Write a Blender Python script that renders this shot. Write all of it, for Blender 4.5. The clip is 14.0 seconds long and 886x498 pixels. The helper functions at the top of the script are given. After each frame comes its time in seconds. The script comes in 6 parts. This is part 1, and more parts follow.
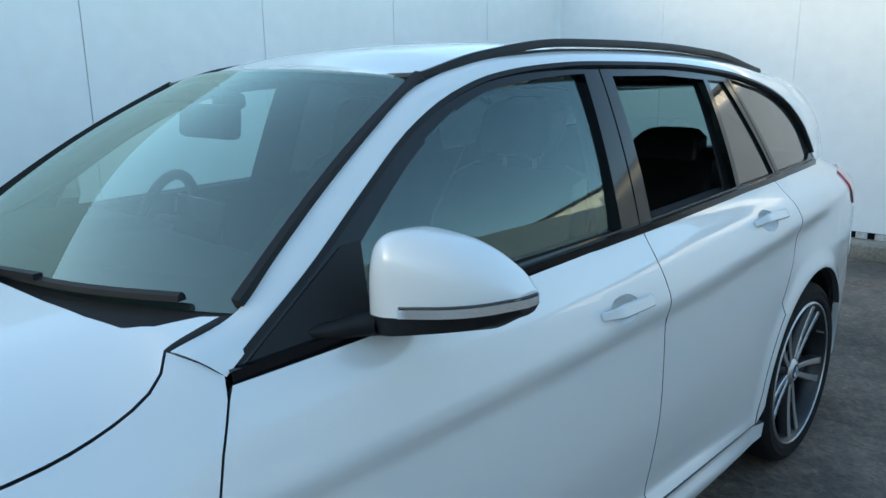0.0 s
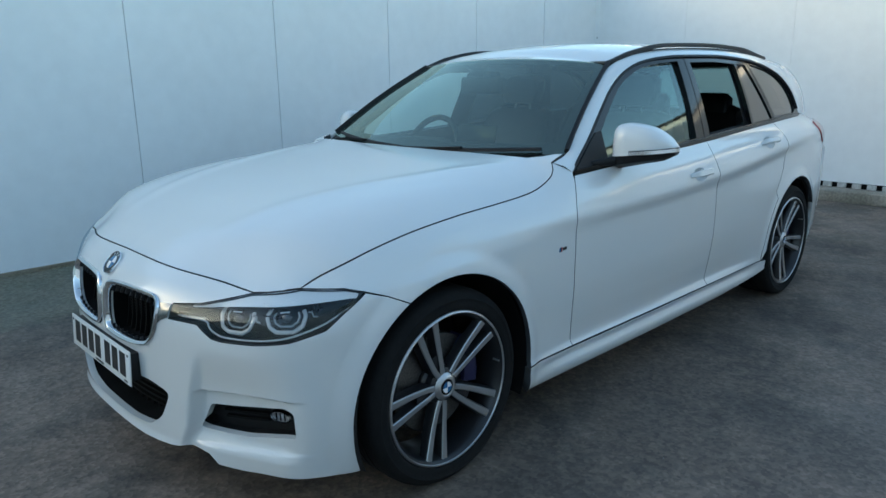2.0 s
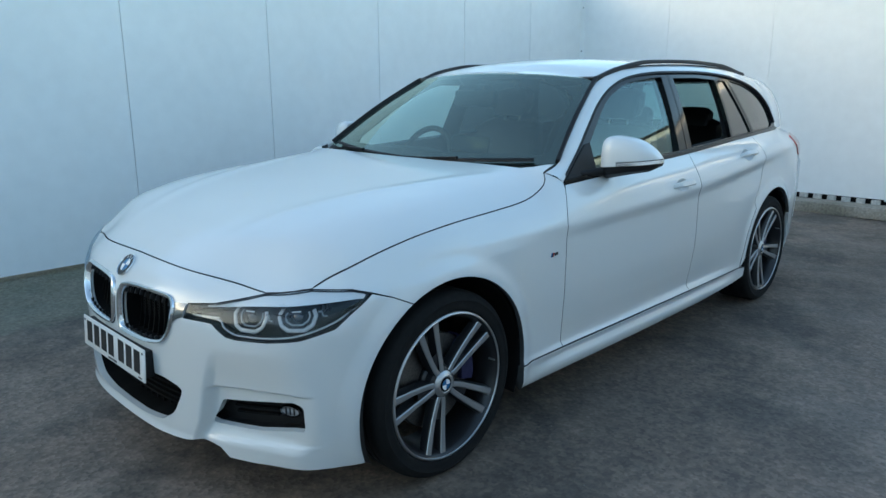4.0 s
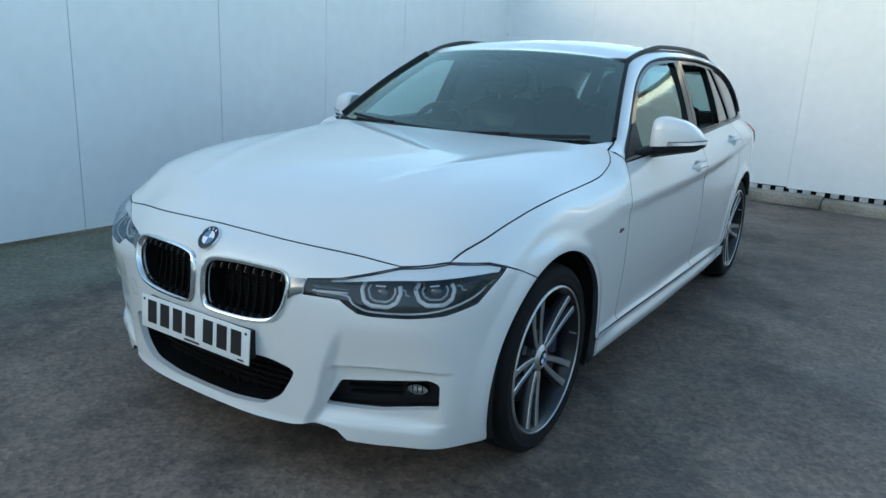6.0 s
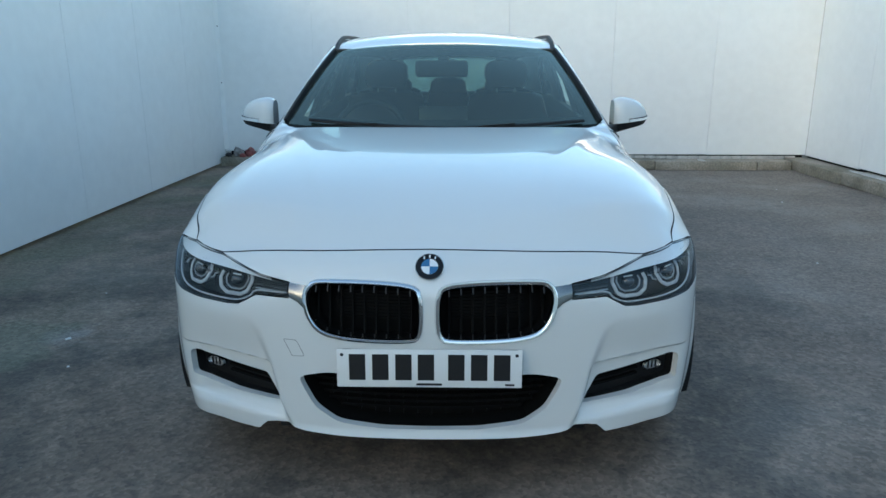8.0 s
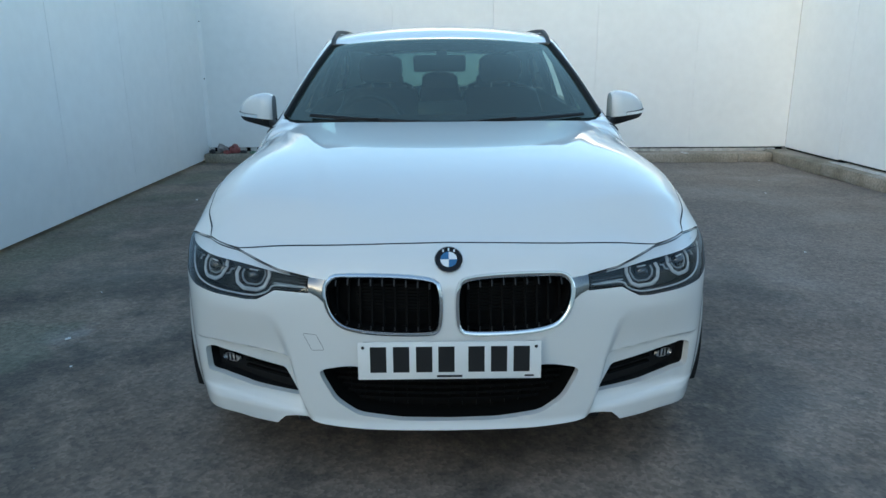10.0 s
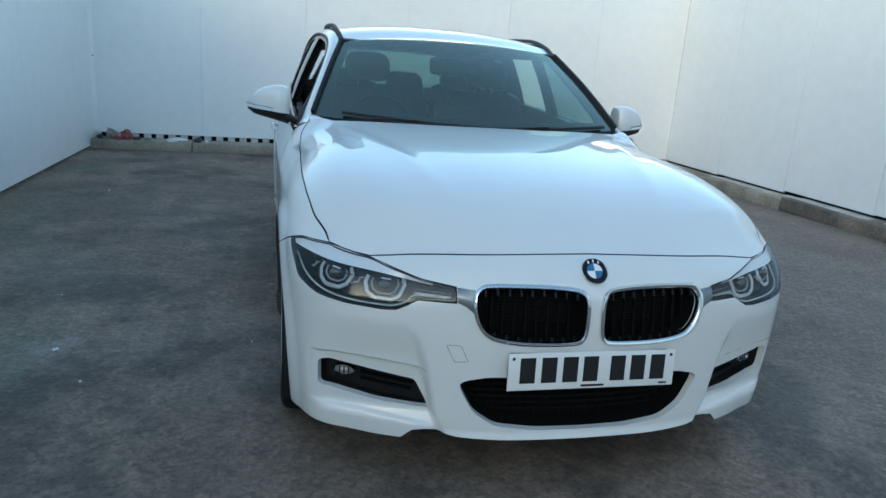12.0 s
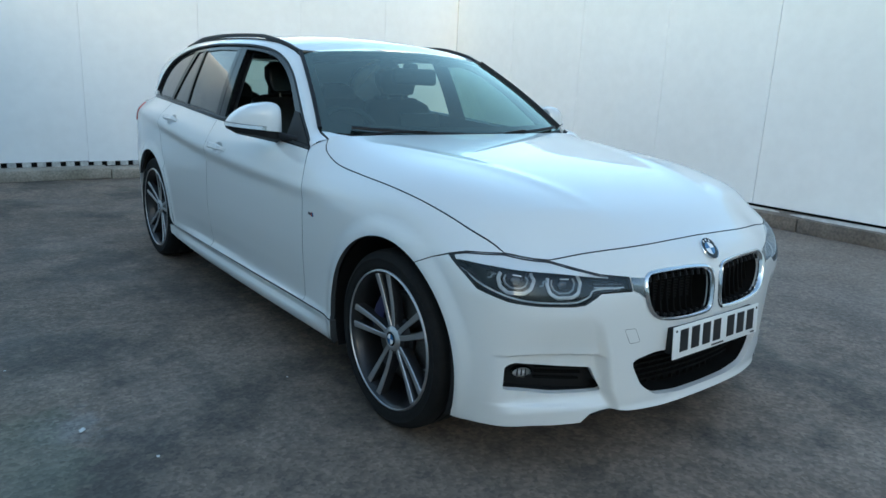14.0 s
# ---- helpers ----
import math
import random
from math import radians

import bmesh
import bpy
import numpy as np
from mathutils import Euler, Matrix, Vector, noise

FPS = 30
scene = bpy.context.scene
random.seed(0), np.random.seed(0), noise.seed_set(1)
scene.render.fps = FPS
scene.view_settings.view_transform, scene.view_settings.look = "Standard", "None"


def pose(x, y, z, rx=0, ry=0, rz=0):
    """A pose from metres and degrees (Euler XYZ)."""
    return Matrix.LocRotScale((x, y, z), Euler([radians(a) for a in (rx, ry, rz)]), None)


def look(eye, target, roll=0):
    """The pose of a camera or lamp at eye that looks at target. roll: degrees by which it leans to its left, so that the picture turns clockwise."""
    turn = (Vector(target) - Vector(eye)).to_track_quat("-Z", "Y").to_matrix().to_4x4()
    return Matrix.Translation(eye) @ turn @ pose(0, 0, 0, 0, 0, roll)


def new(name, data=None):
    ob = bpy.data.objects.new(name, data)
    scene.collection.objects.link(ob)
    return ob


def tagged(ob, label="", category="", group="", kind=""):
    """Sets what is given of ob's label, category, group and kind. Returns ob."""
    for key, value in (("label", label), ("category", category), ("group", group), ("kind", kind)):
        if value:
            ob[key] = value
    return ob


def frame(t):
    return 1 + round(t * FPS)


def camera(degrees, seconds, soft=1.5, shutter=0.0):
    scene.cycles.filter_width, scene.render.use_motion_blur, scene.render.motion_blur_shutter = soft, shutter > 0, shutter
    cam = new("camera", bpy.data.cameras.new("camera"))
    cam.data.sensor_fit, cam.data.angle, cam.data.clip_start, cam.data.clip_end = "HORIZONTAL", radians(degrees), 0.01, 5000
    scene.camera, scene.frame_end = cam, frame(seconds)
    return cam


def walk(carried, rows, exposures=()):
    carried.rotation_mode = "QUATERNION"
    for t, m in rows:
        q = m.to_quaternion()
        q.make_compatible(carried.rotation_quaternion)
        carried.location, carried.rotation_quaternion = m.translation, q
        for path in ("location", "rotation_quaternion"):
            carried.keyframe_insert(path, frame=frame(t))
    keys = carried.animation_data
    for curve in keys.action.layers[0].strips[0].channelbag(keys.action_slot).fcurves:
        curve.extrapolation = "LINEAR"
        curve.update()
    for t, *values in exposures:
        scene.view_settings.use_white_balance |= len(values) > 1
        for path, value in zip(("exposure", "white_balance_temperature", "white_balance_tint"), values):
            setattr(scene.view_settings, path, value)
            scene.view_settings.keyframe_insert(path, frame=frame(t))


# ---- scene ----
cam = camera(65.2, 14.0)
PATH = [
    (0, (1.646, 0.298, 1.316), (0.253, 1.664, 0.874), -0.7),
    (0.5, (1.802, -0.263, 1.322), (0.454, 1.146, 0.876), -0.4),
    (1, (2.067, -0.771, 1.325), (0.676, 0.586, 0.851), -0.9),
    (1.5, (2.223, -1.19, 1.3), (0.836, 0.162, 0.804), -1.2),
    (2, (2.316, -1.444, 1.304), (0.929, -0.088, 0.817), -0.7),
    (2.5, (2.374, -1.547, 1.322), (1.003, -0.166, 0.857), 0.0),
    (5, (2.342, -1.602, 1.313), (0.993, -0.199, 0.851), 0.1),
    (5.5, (2.121, -1.79, 1.281), (0.852, -0.317, 0.813), 2.0),
    (6, (1.747, -2.038, 1.267), (0.692, -0.416, 0.764), 2.8),
    (6.5, (1.283, -2.209, 1.258), (0.474, -0.468, 0.694), 2.7),
    (7, (0.848, -2.383, 1.271), (0.338, -0.527, 0.726), 2.4),
    (7.5, (0.44, -2.464, 1.271), (0.221, -0.554, 0.72), 1.6),
    (8, (0.081, -2.551, 1.274), (0.036, -0.619, 0.759), -0.1),
    (10.5, (-0.05, -2.572, 1.273), (-0.015, -0.646, 0.738), 0.1),
    (11, (-0.153, -2.551, 1.272), (-0.079, -0.626, 0.733), 2.4),
    (11.5, (-0.527, -2.509, 1.273), (-0.268, -0.598, 0.745), 4.0),
    (12, (-0.893, -2.449, 1.281), (-0.427, -0.576, 0.757), 4.2),
    (12.5, (-1.251, -2.367, 1.297), (-0.536, -0.572, 0.78), 3.1),
    (13, (-1.638, -2.253, 1.305), (-0.703, -0.56, 0.797), 2.6),
    (13.5, (-1.952, -2.085, 1.253), (-0.877, -0.467, 0.775), 1.9),
    (13.6, (-2.016, -2.049, 1.254), (-0.9, -0.459, 0.776), 2.3),
    (14, (-2.159, -1.967, 1.254), (-0.967, -0.434, 0.775), 2.7),
]
walk(cam, [(t, look(eye, target, roll)) for t, eye, target, roll in PATH],
     [(0.0, 2.12, 6300, 4), (0.5, 1.72, 6300, 4), (1.0, 1.6, 6300, 4), (2.0, 1.88, 6350, 4), (5.5, 2.04, 6350, 4), (6.5, 2.06, 6350, 4), (8.0, 1.92, 6300, 4), (12.0, 1.93, 6350, 4), (13.0, 1.9, 6350, 4), (14.0, 2.05, 6350, 4)])

# ---- world and light ----
world = bpy.data.worlds.new("world")
scene.world = world
world.use_nodes = True
wn = world.node_tree.nodes
sky = wn.new("ShaderNodeTexSky")
sky.sky_type, sky.sun_disc = "NISHITA", False
sky.sun_elevation, sky.sun_rotation = radians(8), radians(214)
sky.air_density, sky.dust_density, sky.ozone_density = 1.0, 1.0, 1.4
wn["Background"].inputs["Strength"].default_value = 0.15
world.node_tree.links.new(sky.outputs[0], wn["Background"].inputs["Color"])
sun_data = bpy.data.lights.new("sun", "SUN")
sun_data.energy, sun_data.angle, sun_data.color = 3.0, radians(0.5), (1.0, 0.90, 0.76)
sun = new("sun", sun_data)
sun.matrix_world = look((-5.54, -8.21, 1.39), (0, 0, 0))

# ---- materials ----
def mat(name, color, rough=0.5, metal=0.0, coat=0.0, coat_rough=0.03, vary=0.0, vary_scale=3.0, grain=0.0, grain_scale=60.0, bump=0.0, bump_scale=80.0, spec=0.5, second=None):
    """A node material: base colour varied by two noises, with an optional fine relief."""
    m = bpy.data.materials.new(name)
    m.use_nodes = True
    nt = m.node_tree
    b = nt.nodes["Principled BSDF"]
    b.inputs["Roughness"].default_value = rough
    b.inputs["Metallic"].default_value = metal
    b.inputs["Coat Weight"].default_value = coat
    b.inputs["Coat Roughness"].default_value = coat_rough
    b.inputs["Specular IOR Level"].default_value = spec
    b.inputs["Base Color"].default_value = (*color, 1)
    tc = nt.nodes.new("ShaderNodeTexCoord")
    if vary or grain:
        low = nt.nodes.new("ShaderNodeTexNoise")
        low.inputs["Scale"].default_value, low.inputs["Detail"].default_value = vary_scale, 5
        fine = nt.nodes.new("ShaderNodeTexNoise")
        fine.inputs["Scale"].default_value, fine.inputs["Detail"].default_value = grain_scale, 3
        for n in (low, fine):
            nt.links.new(tc.outputs["Object"], n.inputs["Vector"])
        one = nt.nodes.new("ShaderNodeMix")
        one.data_type = "RGBA"
        other = second or tuple(c * (1 - vary) for c in color)
        one.inputs["A"].default_value, one.inputs["B"].default_value = (*color, 1), (*other, 1)
        ramp = nt.nodes.new("ShaderNodeMapRange")
        ramp.inputs["From Min"].default_value, ramp.inputs["From Max"].default_value = 0.35, 0.68
        nt.links.new(low.outputs["Fac"], ramp.inputs["Value"])
        nt.links.new(ramp.outputs["Result"], one.inputs["Factor"])
        two = nt.nodes.new("ShaderNodeMix")
        two.data_type, two.blend_type = "RGBA", "MULTIPLY"
        two.inputs["Factor"].default_value = 1.0
        gray = nt.nodes.new("ShaderNodeMapRange")
        gray.inputs["From Min"].default_value, gray.inputs["From Max"].default_value = 0.3, 0.7
        gray.inputs["To Min"].default_value, gray.inputs["To Max"].default_value = 1 - grain, 1 + grain
        nt.links.new(fine.outputs["Fac"], gray.inputs["Value"])
        nt.links.new(one.outputs["Result"], two.inputs["A"])
        nt.links.new(gray.outputs["Result"], two.inputs["B"])
        nt.links.new(two.outputs["Result"], b.inputs["Base Color"])
    if bump:
        rel = nt.nodes.new("ShaderNodeTexNoise")
        rel.inputs["Scale"].default_value, rel.inputs["Detail"].default_value = bump_scale, 4
        nt.links.new(tc.outputs["Object"], rel.inputs["Vector"])
        bp = nt.nodes.new("ShaderNodeBump")
        bp.inputs["Strength"].default_value, bp.inputs["Distance"].default_value = bump, 0.01
        nt.links.new(rel.outputs["Fac"], bp.inputs["Height"])
        nt.links.new(bp.outputs["Normal"], b.inputs["Normal"])
    return m


def glass_mat(name, tint, gloss=0.11, rough=0.0, dust_haze=0.0, sheen=(0.80, 0.95, 0.90)):
    """Thin tinted pane: clear tinted passage, glossier at a glancing angle."""
    m = bpy.data.materials.new(name)
    m.use_nodes = True
    nt = m.node_tree
    nt.nodes.remove(nt.nodes["Principled BSDF"])
    out = nt.nodes["Material Output"]
    tr, gl = nt.nodes.new("ShaderNodeBsdfTransparent"), nt.nodes.new("ShaderNodeBsdfGlossy")
    tr.inputs["Color"].default_value = (*tint, 1)
    gl.inputs["Roughness"].default_value = rough
    # colour put on everything the pane mirrors
    gl.inputs["Color"].default_value = (*sheen, 1)
    lw, pw, mx = nt.nodes.new("ShaderNodeLayerWeight"), nt.nodes.new("ShaderNodeMath"), nt.nodes.new("ShaderNodeMixShader")
    lw.inputs["Blend"].default_value = 0.5
    pw.operation, pw.inputs[1].default_value = "POWER", 4.0
    nt.links.new(lw.outputs["Facing"], pw.inputs[0])
    fr = nt.nodes.new("ShaderNodeMapRange")
    fr.inputs["To Min"].default_value, fr.inputs["To Max"].default_value = gloss, 1.0
    nt.links.new(pw.outputs[0], fr.inputs["Value"])
    nt.links.new(fr.outputs["Result"], mx.inputs[0])
    nt.links.new(tr.outputs[0], mx.inputs[1])
    nt.links.new(gl.outputs[0], mx.inputs[2])
    if dust_haze:
        # a thin dusty film and reflected haze, mixed in as pale diffuse colour
        film, over = nt.nodes.new("ShaderNodeBsdfDiffuse"), nt.nodes.new("ShaderNodeMixShader")
        film.inputs["Color"].default_value = (0.50, 0.57, 0.52, 1)
        over.inputs[0].default_value = dust_haze
        nt.links.new(mx.outputs[0], over.inputs[1])
        nt.links.new(film.outputs[0], over.inputs[2])
        mx = over
    nt.links.new(mx.outputs[0], out.inputs["Surface"])
    return m


PAINT = mat("white_paint", (0.72, 0.735, 0.73), 0.32, coat=1.0, coat_rough=0.02, vary=0.025, vary_scale=1.2, grain=0.006, grain_scale=900)
GLOSS_BLACK = mat("gloss_black_trim", (0.007, 0.007, 0.008), 0.10, vary=0.2, spec=0.34)
SATIN_BLACK = mat("satin_black_plastic", (0.011, 0.011, 0.012), 0.55, vary=0.25, grain=0.1, bump=0.05, bump_scale=400, spec=0.3)
RUBBER = mat("tyre_rubber", (0.010, 0.010, 0.010), 0.85, vary=0.3, vary_scale=9, grain=0.15, bump=0.15, bump_scale=120, spec=0.25)
CHROME = mat("chrome", (0.78, 0.79, 0.80), 0.09, metal=1.0, vary=0.03)
ALLOY = mat("machined_alloy", (0.52, 0.52, 0.525), 0.36, metal=0.85, vary=0.08, grain=0.05, grain_scale=300)
DARK_ALLOY = mat("dark_painted_alloy", (0.020, 0.020, 0.022), 0.28, metal=0.2, vary=0.2, grain=0.05)
DULL_CHROME = mat("dull_chrome", (0.24, 0.25, 0.26), 0.22, metal=1.0, vary=0.1)
STEEL = mat("brushed_disc_steel", (0.22, 0.21, 0.20), 0.4, metal=1.0, vary=0.2, grain=0.2, grain_scale=140)
BLUE = mat("roundel_blue", (0.02, 0.13, 0.30), 0.2, coat=0.8, vary=0.05)
ROUNDEL_WHITE = mat("roundel_white", (0.8, 0.82, 0.84), 0.2, coat=0.8, vary=0.02)
CALIPER = mat("blue_caliper_paint", (0.014, 0.014, 0.06), 0.35, coat=0.4, vary=0.15)
TAIL_RED = mat("tail_lamp_red", (0.60, 0.09, 0.09), 0.15, coat=0.8, vary=0.2, vary_scale=20)
CABIN = mat("anthracite_cabin_plastic", (0.022, 0.022, 0.023), 0.65, vary=0.3, grain=0.15, bump=0.1, bump_scale=300)
LEATHER = mat("black_leather", (0.014, 0.0135, 0.0135), 0.42, vary=0.3, vary_scale=8, grain=0.12, bump=0.12, bump_scale=180)
HEADLINER = mat("grey_headliner_fabric", (0.10, 0.10, 0.097), 0.9, vary=0.15, grain=0.1, bump=0.1, bump_scale=500)
SCREEN_GLASS = glass_mat("windscreen_glass", (0.44, 0.60, 0.54), 0.15, dust_haze=0.039, sheen=(0.80, 0.95, 0.86))
SIDE_GLASS = glass_mat("side_glass", (0.40, 0.56, 0.53), 0.085, dust_haze=0.006, sheen=(0.74, 0.93, 0.92))
DARK_GLASS = glass_mat("privacy_glass", (0.07, 0.075, 0.075), 0.09, dust_haze=0.03, sheen=(0.95, 0.90, 0.88))
TAIL_GLASS = glass_mat("tinted_tail_glass", (0.36, 0.50, 0.46), dust_haze=0.02)
# bluish sheen mutes the warm glow mirrored in the lens
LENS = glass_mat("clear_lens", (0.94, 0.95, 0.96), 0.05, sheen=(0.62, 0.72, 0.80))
LAMP_DARK = mat("lamp_housing", (0.012, 0.013, 0.014), 0.5, spec=0.2, vary=0.3, vary_scale=15)
LAMP_SILVER = mat("lamp_silver", (0.80, 0.82, 0.83), 0.24, metal=0.1, coat=0.5, vary=0.05)
LAMP_BRACKET = mat("lamp_bracket", (0.36, 0.38, 0.39), 0.2, metal=0.3, vary=0.2, vary_scale=40)
LAMP_RING = mat("lamp_light_guide", (0.50, 0.515, 0.525), 0.18, coat=0.5, vary=0.25, vary_scale=60)
PROJECTOR = mat("dark_projector_lens", (0.020, 0.022, 0.025), 0.05, coat=1.0, vary=0.2, vary_scale=25)
REPEATER = mat("clear_repeater", (0.95, 0.96, 0.97), 0.15, metal=0.85, coat=0.8, vary=0.04, vary_scale=60)
PLATE = mat("plate_white", (0.78, 0.79, 0.78), 0.35, coat=0.3, vary=0.03)
PLATE_INK = mat("plate_black", (0.012, 0.012, 0.013), 0.4, vary=0.1)


def tarmac_mat():
    """Worn tarmac: stone grain, pale scuffs, dark patches, a darker stretch and a little moss near one wall."""
    t = bpy.data.materials.new("tarmac")
    t.use_nodes = True
    nt = t.node_tree
    b = nt.nodes["Principled BSDF"]
    tc = nt.nodes.new("ShaderNodeTexCoord")

    def noise_at(scale, detail=4, rough=0.55):
        n = nt.nodes.new("ShaderNodeTexNoise")
        n.inputs["Scale"].default_value, n.inputs["Detail"].default_value, n.inputs["Roughness"].default_value = scale, detail, rough
        nt.links.new(tc.outputs["Object"], n.inputs["Vector"])
        return n.outputs["Fac"]

    def span(src, a, c, lo, hi):
        r = nt.nodes.new("ShaderNodeMapRange")
        for k, v in zip(("From Min", "From Max", "To Min", "To Max"), (a, c, lo, hi)):
            r.inputs[k].default_value = v
        nt.links.new(src, r.inputs["Value"])
        return r.outputs["Result"]

    def mix(f, a, c, kind="MIX"):
        x = nt.nodes.new("ShaderNodeMix")
        x.data_type, x.blend_type = "RGBA", kind
        for s, v in (("Factor", f), ("A", a), ("B", c)):
            if isinstance(v, (tuple, float)):
                x.inputs[s].default_value = v
            else:
                nt.links.new(v, x.inputs[s])
        return x.outputs["Result"]

    base = mix(span(noise_at(0.45, 6), .40, .62, 0, 1), (.140, .107, .084, 1), (.213, .164, .129, 1))
    base = mix(span(noise_at(2.4, 6, .58), .46, .68, 0, .50), base, (.284, .221, .172, 1))
    base = mix(span(noise_at(1.3, 6, .62), .48, .60, 0, .85), base, (.068, .058, .049, 1))
    base = mix(span(noise_at(6.5, 7, .64), .51, .65, 0, .52), base, (.082, .070, .058, 1))
    base = mix(span(noise_at(11, 6, .60), .54, .70, 0, .32), base, (.302, .235, .177, 1))
    # a broad darker stretch beside the car's left flank
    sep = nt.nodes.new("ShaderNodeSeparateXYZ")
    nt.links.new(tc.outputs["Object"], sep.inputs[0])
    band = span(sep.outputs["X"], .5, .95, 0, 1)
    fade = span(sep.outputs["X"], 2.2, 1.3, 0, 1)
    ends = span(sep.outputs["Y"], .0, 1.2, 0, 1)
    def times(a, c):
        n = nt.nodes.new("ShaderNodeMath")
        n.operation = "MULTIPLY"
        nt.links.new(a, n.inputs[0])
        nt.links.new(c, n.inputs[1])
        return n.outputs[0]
    dark_stretch = times(times(times(band, fade), ends), span(noise_at(.9, 7, .62), .36, .58, .08, .50))
    base = mix(dark_stretch, base, (.058, .052, .047, 1))
    # paler tarmac from x = 1.3 outwards
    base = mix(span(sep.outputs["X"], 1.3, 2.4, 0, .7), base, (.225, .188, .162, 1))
    # one pale dried stain
    spot = nt.nodes.new("ShaderNodeVectorMath")
    spot.operation = "DISTANCE"
    spot.inputs[1].default_value = (-1.83, 0.56, 0)
    nt.links.new(tc.outputs["Object"], spot.inputs[0])
    add = nt.nodes.new("ShaderNodeMath")
    add.operation = "ADD"
    nt.links.new(spot.outputs["Value"], add.inputs[0])
    nt.links.new(span(noise_at(9, 4), .3, .7, -.07, .07), add.inputs[1])
    base = mix(span(add.outputs[0], .15, .06, 0, .55), base, (.27, .27, .26, 1))
    # moss towards the wall on the low-x side
    near = span(sep.outputs["X"], -2.9, -1.7, 1.0, 0.0)
    mul = nt.nodes.new("ShaderNodeMath")
    mul.operation = "MULTIPLY"
    nt.links.new(near, mul.inputs[0])
    nt.links.new(span(noise_at(1.6, 5), .40, .62, 0, .75), mul.inputs[1])
    base = mix(mul.outputs[0], base, (.125, .125, .080, 1))
    # an old smooth patch of repair, olive with algae
    west = nt.nodes.new("ShaderNodeMath")
    west.operation = "ADD"
    nt.links.new(sep.outputs["X"], west.inputs[0])
    nt.links.new(span(noise_at(5, 5), .3, .7, -.09, .09), west.inputs[1])
    north = nt.nodes.new("ShaderNodeMath")
    north.operation = "ADD"
    nt.links.new(sep.outputs["Y"], north.inputs[0])
    nt.links.new(span(noise_at(4, 5), .3, .7, -.12, .12), north.inputs[1])
    patch = times(span(west.outputs[0], -1.80, -1.88, 0, 1), span(north.outputs[0], .78, .66, 0, .62))
    base = mix(patch, base, (.150, .150, .108, 1))
    chips = nt.nodes.new("ShaderNodeTexVoronoi")
    chips.inputs["Scale"].default_value = 66
    nt.links.new(tc.outputs["Object"], chips.inputs["Vector"])
    chip = nt.nodes.new("ShaderNodeSeparateColor")
    nt.links.new(chips.outputs["Color"], chip.inputs[0])
    grain = mix(1.0, base, span(chip.outputs[0], 0, 1, .74, 1.26), "MULTIPLY")
    grain = mix(1.0, grain, span(noise_at(23, 7, .72), .34, .66, .78, 1.22), "MULTIPLY")
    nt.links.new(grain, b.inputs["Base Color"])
    nt.links.new(span(noise_at(1.1, 6, .6), .42, .68, .80, .50), b.inputs["Roughness"])
    b.inputs["Specular IOR Level"].default_value = 0.5
    bp = nt.nodes.new("ShaderNodeBump")
    bp.inputs["Strength"].default_value, bp.inputs["Distance"].default_value = 0.4, 0.004
    nt.links.new(chips.outputs["Distance"], bp.inputs["Height"])
    nt.links.new(bp.outputs["Normal"], b.inputs["Normal"])
    return t


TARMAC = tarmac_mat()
WALL = mat("white_wall_panel", (0.87, 0.885, 0.89), 0.40, vary=0.07, vary_scale=0.5, grain=0.02, grain_scale=9, bump=0.03, bump_scale=3)
CONCRETE = mat("weathered_concrete", (0.38, 0.335, 0.28), 0.9, second=(.20, .182, .14), vary=0.45, vary_scale=2.2, grain=0.25, grain_scale=45, bump=0.5, bump_scale=60)
DIRTY_CONCRETE = mat("tar_stained_concrete", (0.22, 0.185, 0.155), 0.9, second=(.10, .085, .072), vary=0.5, vary_scale=3.0, grain=0.25, grain_scale=45, bump=0.5, bump_scale=60)
GREY_WALL = mat("plain_grey", (0.78, 0.78, 0.77), 0.7, vary=0.15, vary_scale=0.3, grain=0.05, grain_scale=4)
DARK_GAP = mat("dark_gap", (0.005, 0.005, 0.005), 0.8, vary=0.2, spec=0.12)
CLADDING = mat("sunlit_corrugated_cladding", (0.80, 0.77, 0.70), 0.5, vary=0.1, grain=0.05)
BROWN_WALL = mat("brown_rendered_wall", (0.20, 0.16, 0.12), 0.8, vary=0.2, grain=0.1)
RED_LITTER = mat("faded_red_plastic", (0.30, 0.08, 0.075), 0.5, vary=0.4, vary_scale=20)
GREY_LITTER = mat("grey_cloth", (0.28, 0.26, 0.25), 0.8, vary=0.4, vary_scale=20)
DARK_LITTER = mat("dirty_black_plastic", (0.035, 0.032, 0.034), 0.4, vary=0.4, vary_scale=20)
GREEN_LITTER = mat("green_plastic", (0.10, 0.22, 0.14), 0.5, vary=0.3, vary_scale=20)
WHITE_LITTER = mat("white_paper", (0.75, 0.75, 0.74), 0.7, vary=0.1)
WALL_JOINT = mat("grey_joint", (0.78, 0.80, 0.81), 0.7, second=(.10, .105, .115), vary=0.8, vary_scale=1.7)
# dark trim grey; on returned panel edges it paints the shut-line shade
SEAM = mat("shut_line_shade_and_trim", (0.06, 0.065, 0.07), 0.6, vary=0.3, vary_scale=6)
GRIT = mat("pale_chippings", (0.24, 0.23, 0.22), 0.9, vary=0.6, vary_scale=30)
LIME = mat("lime_crust", (0.58, 0.57, 0.54), 0.9, vary=0.3, vary_scale=12, grain=0.2, bump=0.3)
# ---- geometry helpers ----
from mathutils.geometry import delaunay_2d_cdt


